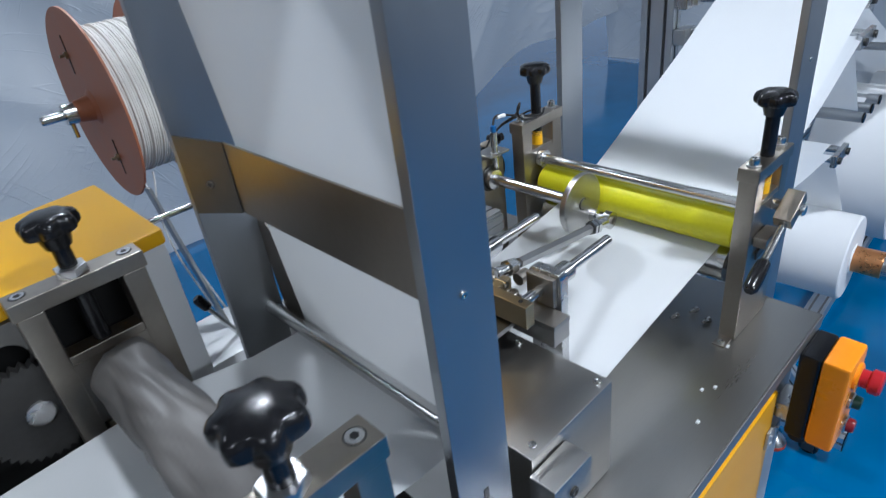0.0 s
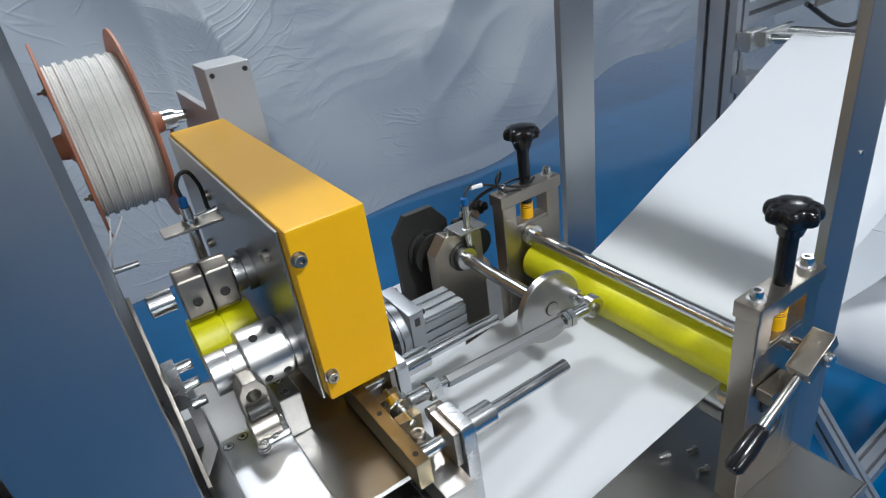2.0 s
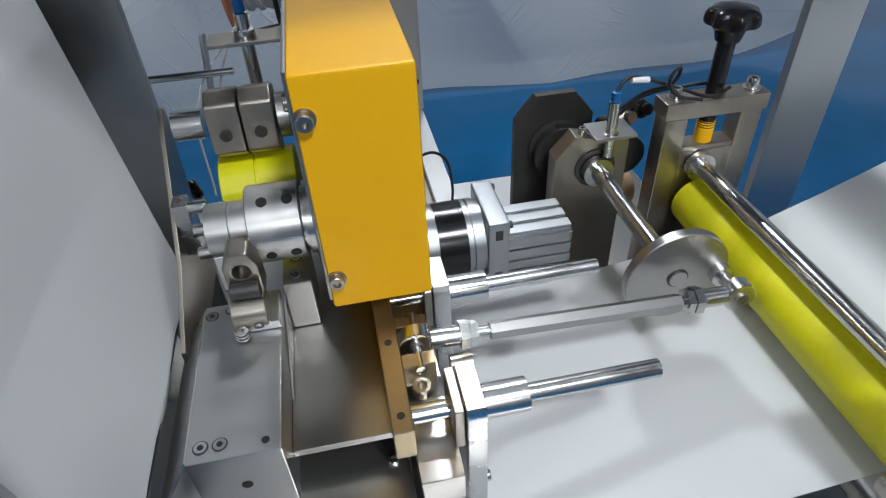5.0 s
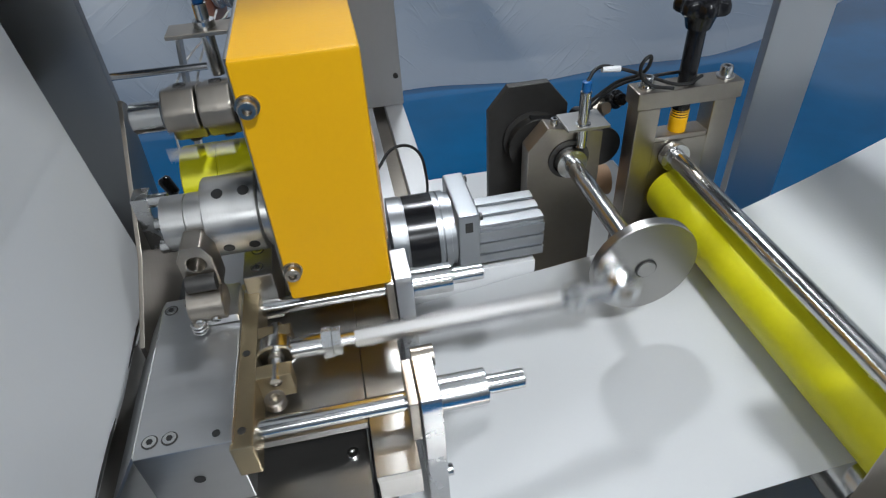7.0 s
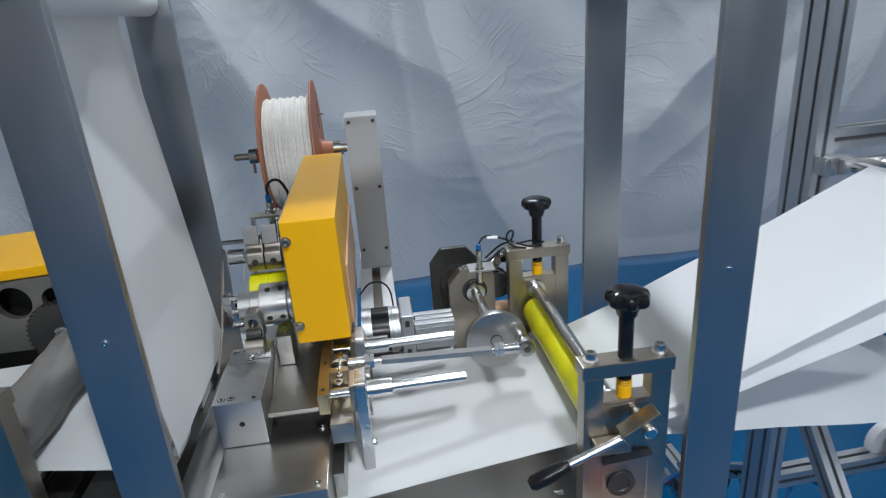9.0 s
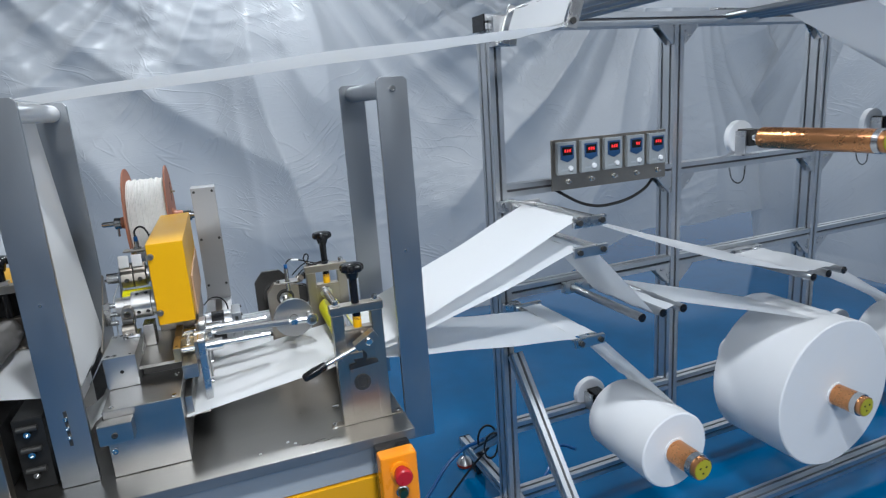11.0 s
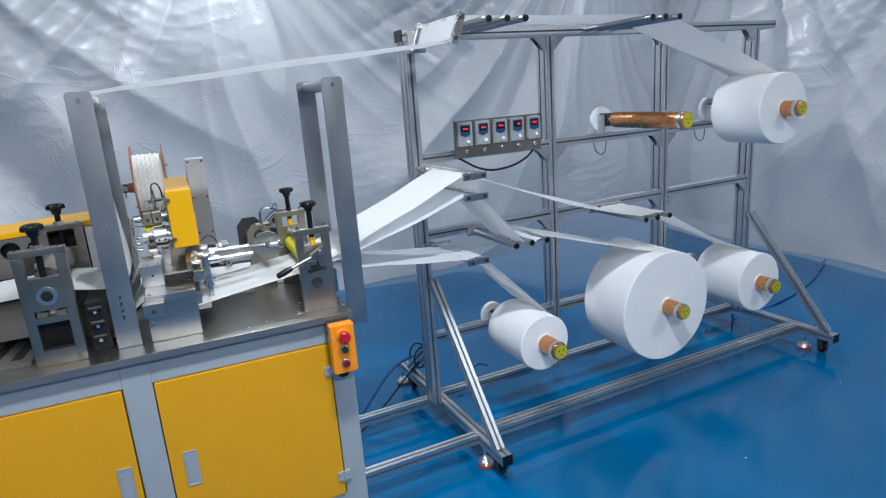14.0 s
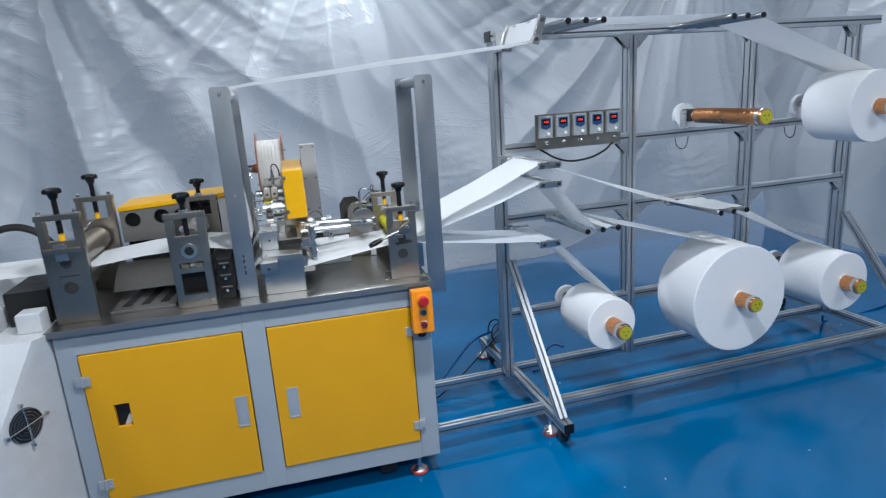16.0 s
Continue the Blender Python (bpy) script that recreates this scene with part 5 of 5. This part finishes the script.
def build_rack():
    r = thing("unwinding_rack", "aluminium profile rack that carries the fabric rolls", "rack", RACK)
    for u, w in POSTS:
        rack_bar(r, "post", (u, 0.04, 0.132), (u, 0.04, 1.765), 0.04, 0.08)
    rack_bar(r, "top_beam", (-0.01, 0.04, 1.787), (2.24, 0.04, 1.787), 0.08, 0.042)
    part("end_cap", box(-0.0135, -0.0102, 0.0, 0.08, 1.764, 1.810, 0.001), BLACK, r, "black end cap", RACK)
    part("end_cap", box(2.2402, 2.2435, 0.0, 0.08, 1.766, 1.808, 0.001), BLACK, r, "black end cap", RACK)
    for z in (1.283, 0.948, 0.460):
        for (ua, _), (ub, _) in zip(POSTS, POSTS[1:]):
            if z == 0.460 and ua > 1.3:
                continue
            rack_bar(r, "cross_beam", (ua + 0.0205, 0.022, z), (ub - 0.0205, 0.022, z), 0.04, 0.04)
    # feet, floor beams and braces
    for u, s in ((0.069, 1), (2.165, -1)):
        rack_bar(r, "foot_beam", (u, -0.53, 0.109), (u, 0.56, 0.109), 0.045, 0.042)
        for v, e in ((-0.5335, -0.53), (0.56, 0.5635)):
            part("end_cap", box(u - 0.0235, u + 0.0235, v, e, 0.086, 0.132, 0.001), BLACK, r, "black end cap", RACK)
        up = 0.018 if s > 0 else 2.10
        rack_bar(r, "brace", (u - 0.005 * s, -0.475, 0.131), (0.030 if s > 0 else 2.095, -0.021, 0.745), 0.038, 0.038)
        rack_bar(r, "brace", (u, 0.44, 0.131), (up + (0.045 if s < 0 else 0.045), 0.105, 0.40), 0.038, 0.038)
        for v in (-0.44, 0.47):
            cst = part("caster", turned((u + 0.004, v - 0.012, 0.027), (1, 0, 0), [(0, 0.018), (0.002, 0.026), (0.020, 0.026), (0.022, 0.018)], 28), BLACK, r, "black swivel caster", RACK)
            fk = box(u - 0.010, u - 0.007, v - 0.028, v + 0.004, 0.024, 0.084, 0.0, None)
            box(u + 0.033, u + 0.036, v - 0.028, v + 0.004, 0.024, 0.084, 0.0, fk)
            box(u - 0.012, u + 0.038, v - 0.030, v + 0.020, 0.080, 0.0875, 0.001, fk)
            part("fork", fk, DARK, cst, space=RACK)
            ft = part("levelling_foot", turned((u - 0.012, v + 0.075, 0.012), (0, 0, 1), [(0, 0.034), (0.003, 0.035), (0.016, 0.028), (0.030, 0.012), (0.034, 0.007), (0.075, 0.007)], 28), ZINC, r, "zinc levelling foot", RACK)
            part("rubber_pad", turned((u - 0.012, v + 0.075, 0.002), (0, 0, 1), [(0, 0.035), (0.010, 0.036)], 28), PAD, ft, "orange rubber pad", RACK)
    rack_bar(r, "floor_beam", (0.093, -0.300, 0.109), (2.141, -0.300, 0.109), 0.06, 0.042)
    rack_bar(r, "floor_beam", (0.093, 0.120, 0.109), (2.141, 0.120, 0.109), 0.045, 0.042)
    rack_bar(r, "tie_beam", (-0.478, -0.315, 0.109), (0.045, -0.315, 0.109), 0.04, 0.042)
    rack_bar(r, "tie_beam", (-0.478, 0.095, 0.109), (0.045, 0.095, 0.109), 0.04, 0.042)
    # corner brackets under the beams
    for i, (u, w) in enumerate(POSTS):
        for z in (1.766, 1.263, 0.928):
            if i > 0:
                corner_bracket(r, u - 0.0205, 0.004, z, -1, -1)
            if i < 3 and i > 0:
                corner_bracket(r, u + 0.0205, 0.004, z, 1, -1)
    # arms with pairs of guide rollers
    for z, ua, ub in ((1.240, 0.045, 0.115), (1.160, 0.045, 0.118), (0.905, 0.045, 0.108)):
        arm = part("roller_arm", box(ua - 0.016, ub + 0.016, -0.378, -0.366, z - 0.014, z + 0.014, 0.002), ZINC, r, "bright steel arm plate", RACK)
        part("arm_plate", box(ua - 0.016, ub + 0.016, -0.042, -0.030, z - 0.014, z + 0.014, 0.002), ZINC, arm, space=RACK)
        for k, u in enumerate((ua, ub)):
            part("guide_roller", turned((u, -0.366, z), (0, 1, 0), [(0, 0.0085), (0.324, 0.0085)], 18), CHROME, arm, "polished guide roller", RACK)
            part("roller_bolt", turned((u, -0.378, z), (0, -1, 0), [(0, 0.008), (0.006, 0.008), (0.0065, 0.004)], 14), DARK, arm, space=RACK)
            part("stub", rod((u, -0.030, z), (u if k else 0.03, 0.0 if not k else -0.026, z), 0.008, 14), CHROME, arm, space=RACK)
        part("clamp", box(0.0, 0.055, -0.030, -0.001, z - 0.018, z + 0.018, 0.002), ZINC, arm, space=RACK)
    for us, z, va in (((0.255, 0.330, 0.405), 0.935, -0.37), ((0.945, 1.015, 1.088), 0.935, -0.37), ((0.160, 0.238, 0.316), 1.797, -0.40), ((0.930, 1.000, 1.080), 1.790, -0.41)):
        for u in us:
            g = part("guide_bar", turned((u, va, z), (0, 1, 0), [(0, 0.011), (0.001, 0.0125), (-va - 0.004 if z < 1.5 else -va + 0.02, 0.0125)], 24), ALU, r, "silver guide bar", RACK)
            part("bar_end", turned((u, va - 0.0005, z), (0, -1, 0), [(0, 0.0125), (0.003, 0.0125), (0.004, 0.008)], 20), BLACK, g, "black end plug", RACK)
        part("bar_mount", box(us[0] - 0.03, us[2] + 0.03, -0.030, -0.0005, z - 0.018, z + 0.018, 0.002) if z < 1.5 else box(us[0] - 0.03, us[2] + 0.03, 0.02, 0.06, z + 0.0265, z + 0.040, 0.002), ZINC, r, space=RACK)
    # tilted double arm at the head of the rack
    for v in (-0.385, -0.045):
        arm = part("head_arm", plate([(0.012, 1.722), (0.042, 1.716), (0.078, 1.820), (0.048, 1.828)], "y", v, v + 0.010, 0.002), ZINC, r, "bright tilted arm plate", RACK)
        for u, z in ((0.030, 1.737), (0.059, 1.808)):
            part("bolt", turned((u, v, z), (0, -1, 0), [(0, 0.008), (0.005, 0.008)], 14), DARK, arm, space=RACK)
    for u, z in ((0.030, 1.737), (0.059, 1.808)):
        part("guide_roller", turned((u, -0.375, z), (0, 1, 0), [(0, 0.0085), (0.33, 0.0085)], 18), CHROME, r, "polished guide roller", RACK)
    part("head_mount", box(0.0, 0.075, -0.034, -0.0005, 1.715, 1.80, 0.002), ZINC, r, space=RACK)
    # cable loop from the control panel
    part("cable", tube([(0.19, -0.03, 1.275), (0.30, -0.05, 1.215), (0.40, -0.05, 1.205), (0.52, -0.05, 1.235), (0.59, -0.03, 1.275)], 0.005), MATBLACK, r, "black cable in a loop", RACK)
    for u in (0.98, 1.66):
        part("cable", tube([(u - 0.02, 0.0, 1.262), (u - 0.01, -0.01, 1.215), (u + 0.03, -0.01, 1.205), (u + 0.06, 0.0, 1.262)], 0.0022), MATBLACK, r, "thin black wire loop", RACK)


def build_panel():
    c = thing("control_panel", "steel panel with five red digital tension controllers", "control panel", RACK @ pose(0.385, -0.04, 1.27))
    part("backplate", box(0.164, 0.607, -0.062, -0.056, 1.274, 1.432, 0.001), NICKEL, c, "brushed steel panel", RACK)
    part("support", box(0.20, 0.57, -0.0558, -0.0005, 1.29, 1.33, 0.002), DARK, c, space=RACK)
    for k in range(5):
        u = 0.176 + 0.0875 * k
        unit = part("controller", box(u, u + 0.068, -0.078, -0.0622, 1.324, 1.424, 0.002), UNIT, c, "grey digital controller", RACK)
        part("bezel", plate([(u + 0.010, 1.372), (u + 0.034, 1.362), (u + 0.058, 1.372), (u + 0.058, 1.414), (u + 0.010, 1.414)], "y", -0.0795, -0.0781, 0), BEZEL, unit, "blue bezel", RACK)
        part("display", box(u + 0.016, u + 0.052, -0.0806, -0.0796, 1.384, 1.409), BLACK, unit, "black display", RACK)
        for j in range(3):
            if k == 3 and j == 0:
                continue
            part("digit", box(u + 0.0235 + 0.0085 * j, u + 0.0285 + 0.0085 * j, -0.0813, -0.0807, 1.3925, 1.4015), GLOW, unit, "glowing red digit", RACK)
        part("dial", turned((u + 0.045, -0.078, 1.343), (0, -1, 0), [(0, 0.008), (0.006, 0.007)], 16), WHITE, unit, space=RACK)
        part("caption", box(u + 0.012, u + 0.034, -0.0786, -0.0781, 1.336, 1.341), GREY, unit, space=RACK)
        part("toggle", turned((u + 0.045, -0.062, 1.300), (0, -1, 0), [(0, 0.008), (0.004, 0.008), (0.005, 0.005), (0.016, 0.004)], 14), CHROME, c, "chrome toggle switch", RACK)


def glow_material():
    m, nt, b = nodes_of("red_led")
    b.inputs["Base Color"].default_value = (0.4, 0.01, 0.01, 1)
    b.inputs["Emission Color"].default_value = (1.0, 0.03, 0.03, 1)
    b.inputs["Emission Strength"].default_value = 0.9
    return m


GLOW = glow_material()

# rolls: axis along the rack, height, radius, front and back face
ROLLS = ((0.355, 0.500, 0.121, -0.405, -0.135), (1.045, 0.512, 0.262, -0.41, -0.13), (1.665, 0.505, 0.150, -0.42, -0.14), (1.765, 1.362, 0.170, -0.42, -0.14), (1.03, 1.368, 0.0, 0, 0))


def build_shafts():
    made = []
    for u, z, r, va, vb in ROLLS:
        full = r > 0
        a = thing("roll_shaft", "copper-coloured air shaft with brake disc" if not full else "copper-coloured air shaft carrying a fabric roll", "shaft", RACK @ pose(u, 0.0, z), "shafts of the rack")
        tip = -0.515
        part("sleeve", turned((u, tip + 0.036, z), (0, 1, 0), [(0, 0.036), (0.002, 0.037), (0.40, 0.037), (0.402, 0.034)], 36), COPPER, a, "copper sleeve", RACK)
        part("ring", turned((u, tip + 0.014, z), (0, 1, 0), [(0, 0.036), (0.001, 0.038), (0.020, 0.038), (0.021, 0.037)], 36), CHROME, a, "chrome end ring", RACK)
        cap = part("end_cap", turned((u, tip + 0.014, z), (0, -1, 0), [(0, 0.0335), (0.013, 0.0335), (0.014, 0.031)], 32), COPPER, a, "round end plug", RACK)
        part("face", turned((u, tip - 0.0002, z), (0, -1, 0), [(0, 0.030), (0.0012, 0.030)], 32), LABEL, cap, "lime disc with dark holes", RACK)
        for du, dz in ((-0.011, 0.006), (0.011, 0.006), (0.0, -0.012)):
            part("hole", turned((u + du, tip - 0.0014, z + dz), (0, -1, 0), [(0, 0.0035), (0.0006, 0.0035)], 10), MATBLACK, cap, space=RACK)
        part("flange", turned((u, -0.077, z), (0, 1, 0), [(0, 0.030), (0.006, 0.032), (0.010, 0.020), (0.030, 0.020)], 28), CHROME, a, space=RACK)
        part("motor_block", box(u - 0.024, u + 0.024, -0.046, 0.012, z - 0.030, z + 0.030, 0.003), DARK if not full else BLACK, a, "black brake body", RACK)
        part("brake_disc", turned((u, 0.014, z), (0, 1, 0), [(0, 0.052), (0.004, 0.060), (0.026, 0.060), (0.030, 0.054)], 40), WHITE, a, "pale round brake disc", RACK)
        part("bracket", box(u - 0.035, u + 0.035, -0.035, 0.044, z - 0.0655 if z > 1 else z - 0.036, z - 0.0602 if z > 1 else z - 0.0305, 0.0), ZINC, a, space=RACK)
        part("bracket_leg", box(u - 0.035, u - 0.030, -0.035, 0.010, z - 0.062 if z > 1 else z - 0.036, z + 0.025, 0.0), ZINC, a, space=RACK)
        if full:
            roll = thing("fabric_roll", "large white non-woven fabric roll" if r > 0.2 else "white non-woven fabric roll", "fabric roll", RACK @ pose(u, (va + vb) / 2, z), "fabric rolls on the rack")
            w = vb - va
            outl = [(0, 0.0385), (0.0, 0.060), (0.001, 0.085), (0.0, r - 0.03), (0.0005, r - 0.004), (0.004, r)]
            outl += [(w - 0.004, r), (w, r - 0.004), (w, 0.0385)]
            part("wound_fabric", turned((u, va, z), (0, 1, 0), outl, 72), ROLL, roll, "tightly wound white fabric", RACK)
            part("core", turned((u, va - 0.004, z), (0, 1, 0), [(0, 0.0372), (0.0, 0.0425), (0.006, 0.0425)], 36), WHITE, roll, "white paper core edge", RACK)
            made.append(roll)
    return made


def strip(path, va, vb, n=6, sag=0.0, droop=0.0):
    """A web along path (u, z) places, from va to vb across, given in the rack's space."""
    rows = []
    for (ua, za), (ub, zb) in zip(path, path[1:]):
        for i in range(n):
            k = i / n
            rows.append([(ua + (ub - ua) * k, va + (vb - va) * j / 6, za + (zb - za) * k - sag * math.sin(math.pi * k) - droop * (1 - j / 6) * math.sin(math.pi * k) ** 0.8 * (math.hypot(ub - ua, zb - za) > 0.3) + 0.0015 * math.sin(j * 2.1 + i)) for j in range(7)])
    u, z = path[-1]
    rows.append([(u, va + (vb - va) * j / 6, z) for j in range(7)])
    return rows


def round_to(c, r, a0, a1, n=6):
    """Points of an arc round c = (u, z)."""
    return [(c[0] + r * math.cos(radians(a0 + (a1 - a0) * i / n)), c[1] + r * math.sin(radians(a0 + (a1 - a0) * i / n))) for i in range(n + 1)]


def build_webs():
    va, vb = -0.345, -0.055
    lab = "taut white non-woven fabric web"

    def web(name, rows, label, space):
        return tagged(part(name, sheet(rows), WEB, space=space, sharp=60), label, "fabric web", "fabric webs")

    # top web: roll, right bars, left bars, head arm
    u, z, r, *_ = ROLLS[3]
    top = round_to((u, z), r + 0.001, 20, 78) + [(1.080, 1.804), (1.0, 1.804), (0.316, 1.811), (0.16, 1.811), (0.070, 1.8155), (0.054, 1.8175), (0.020, 1.737), (0.026, 1.727)]
    web("fabric_web", strip(top, -0.36, -0.07, 4), "thin white fabric web across the top of the rack", RACK)
    # from the head arm to the first upright's roller
    pts = [(0.026, 1.727), (-1.135, 1.6265)]
    web("fabric_web", strip(pts, -0.385, -0.09, 16, 0.0, -0.010), "white fabric web stretched from the rack to the upright", RACK)
    # down between the uprights, round the guide bar and on to the draw rollers
    rows = []
    for x, zz in [(-0.028, 1.6255), (-0.048, 1.6265), (-0.062, 1.622), (-0.0695, 1.605), (-0.056, 1.45), (-0.0385, 1.25), (-0.0215, 1.062), (-0.0225, 1.052), (-0.029, 1.0465), (-0.10, 1.050), (-0.19, 1.066), (-0.226, 1.0665), (-0.40, 1.060), (-0.58, 1.040), (-0.621, 1.0385), (-0.80, 1.036), (-1.45, 1.03)]:
        rows.append([(x + 0.0006 * math.sin(j * 1.9), 0.168 + 0.294 * j / 8, zz + 0.0006 * math.cos(j * 2.3)) for j in range(9)])
    dense = []
    for a, b in zip(rows, rows[1:]):
        dense += [a, [tuple((p + q) / 2 for p, q in zip(s, t)) for s, t in zip(a, b)]]
    dense.append(rows[-1])
    web("fabric_web", dense, "white fabric web led down between the uprights", None)
    rows = [[(x, 0.175 + 0.28 * j / 6, zz) for j in range(7)] for x, zz in ((0.013, 0.985), (0.004, 0.984), (-0.012, 0.972), (-0.030, 0.945), (-0.048, 0.915), (-0.075, 0.895), (-0.094, 0.89))]
    web("fabric_web", rows, "white fabric web drooping out of the tool base", None)
    # middle web: roll C, right bars, upper arm, feed rollers
    u, z, r, *_ = ROLLS[2]
    web("fabric_web", strip(round_to((u, z), r + 0.001, 20, 62) + [(1.09, 0.948), (1.015, 0.9495), (0.945, 0.948), (0.118, 1.229), (0.115, 1.229), (0.05, 1.2505), (0.042, 1.2505)], va, vb, 10, 0, 0.024), lab, RACK)
    web("fabric_web", strip([(0.042, 1.2505), (-0.575, 1.001)], va - 0.03, vb - 0.03, 14, 0.006), "broad white fabric web running down to the feed rollers", RACK)
    # roll B, middle bars, second arm
    u, z, r, *_ = ROLLS[1]
    web("fabric_web", strip(round_to((u, z), r + 0.001, 20, 100) + [(0.405, 0.9485), (0.392, 0.9385), (0.335, 0.9205), (0.325, 0.9225), (0.118, 1.1495), (0.05, 1.1705), (0.042, 1.1705)], va, vb, 4), lab, RACK)
    web("fabric_web", strip([(0.042, 1.1705), (-0.570, 0.9985)], va - 0.03, vb - 0.03, 14, 0.012), "second white fabric web under the first", RACK)
    # roll A, lower arm, feed rollers
    u, z, r, *_ = ROLLS[0]
    web("fabric_web", strip(round_to((u, z), r + 0.001, 20, 60) + [(0.117, 0.9095), (0.108, 0.9145), (0.045, 0.9145)], va, vb, 4), lab, RACK)
    web("fabric_web", strip([(0.045, 0.9145), (-0.565, 0.9955)], va - 0.02, vb - 0.04, 14, 0.003), "lower white fabric web led to the feed rollers", RACK)
    # joined web from the feed rollers into the tool
    rows = []
    for i in range(25):
        k = i / 24
        x = 0.545 + (0.150 - 0.545) * k
        zz = 0.9965 + (0.9415 - 0.9965) * k
        rows.append([(x, 0.166 + 0.296 * j / 12, zz + 0.0022 * math.sin(2 * math.pi * j / 4 + 0.6) * k * math.sin(math.pi * min(1, k + 0.1))) for j in range(13)])
    web("fabric_web", rows, "joined white fabric web entering the tool", None)


def build_hoses():
    pts = [[(0.64, 0.66, 0.012), (0.74, 0.72, 0.03), (0.88, 0.80, 0.13), (1.02, 0.85, 0.23), (1.12, 0.82, 0.28)],
           [(0.64, 0.62, 0.010), (0.78, 0.70, 0.02), (0.94, 0.79, 0.08), (1.06, 0.82, 0.17), (1.13, 0.80, 0.25)],
           [(1.34, 0.80, 0.006), (1.42, 0.86, 0.03), (1.50, 0.90, 0.10), (1.55, 0.85, 0.10)],
           [(3.20, 0.70, 0.08), (3.30, 0.78, 0.006), (3.75, 0.82, 0.008), (4.30, 0.98, 0.008), (4.85, 1.25, 0.02)]]
    for k, p in enumerate(pts):
        solid("air_hose", tube(p, 0.007 if k != 1 else 0.004), HOSE if k != 1 else MATBLACK, "blue air hose lying on the floor" if k != 1 else "black cable lying on the floor", "hose", pose(*p[0]), "hoses on the floor")
    spots = random.Random(4)
    for k in range(14):
        px, py, a = spots.uniform(0.8, 3.6), spots.uniform(-0.5, 1.6), spots.uniform(0, 3)
        solid("fabric_scrap", box(-0.004, 0.004, -0.002, 0.002, 0.0003, 0.0012), WEB, "tiny white fabric scrap on the blue floor", "scrap", None, "scraps on the floor").matrix_world = pose(px, py, 0, 0, 0, 57 * a)
    loop = [(1.12 + 0.035 * math.cos(a), 0.70 + 0.01 * a, 0.30 + 0.06 * math.sin(a)) for a in [0.7 * i for i in range(15)]]
    solid("cable_coil", tube(loop, 0.004), MATBLACK, "coiled black cable hung on the rack post", "cable", pose(1.12, 0.70, 0.3))


build_rack()
build_panel()
ROLL_THINGS = build_shafts()
build_webs()
build_hoses()


# ---- what moves ----
def motions():
    cx, cz = CRANK
    px, pz = cx + PIN_R * math.cos(radians(REST)), cz + PIN_R * math.sin(radians(REST))
    ex0 = px - math.sqrt(LINK * LINK - (pz - EYE_Z) ** 2)
    a0 = math.atan2(pz - EYE_Z, px - ex0)
    base = SPACE["crank_drive"].inverted()
    times = [0.0]
    for k in range(0, 30):
        mid = 0.49 + 0.5445 * k
        lo, hi = math.floor((mid - 0.13) * 30), math.ceil((mid + 0.13) * 30)
        times += [i / 30 for i in range(lo, hi + 1) if 0 < i / 30 < 16.0]
    times = sorted(set(round(t, 4) for t in times)) + [16.0]
    disc, link_, slide = [], [], []
    for t in times:
        a = crank_angle(t)
        th = radians(REST + a)
        x, z = cx + PIN_R * math.cos(th), cz + PIN_R * math.sin(th)
        ex = x - math.sqrt(LINK * LINK - (z - EYE_Z) ** 2)
        turn = math.atan2(z - EYE_Z, x - ex) - a0
        disc.append((t, base @ pose(cx, 0.345, cz, 0, -a, 0)))
        link_.append((t, base @ pose(ex, 0.311, EYE_Z, 0, -math.degrees(turn), 0)))
        slide.append((t, base @ pose(ex, 0.311, EYE_Z)))
    walk(DISC, disc)
    walk(ROD, link_)
    walk(SLIDER, slide)
    # the lobed wheel steps on after each stroke, spool and rolls unwind slowly
    gb = SPACE["yellow_gear_box"].inverted()
    walk(WHEEL, [(t, gb @ pose(0.060, 0.505, 1.197, 0.5 * crank_angle(t))) for t in times])
    walk(SPOOL, [(t, pose(0.06, 1.14, 1.243, -1.2 * t)) for t in [0.0] + [0.5 * i for i in range(1, 32)] + [16.0]])
    for roll, (u, z, r, va, vb) in zip(ROLL_THINGS, ROLLS):
        rows = [(2.0 * i, RACK @ pose(u, (va + vb) / 2, z, 0, -2.0 * i * 2.0 * 0.12 / r, 0)) for i in range(9)]
        walk(roll, rows)


motions()
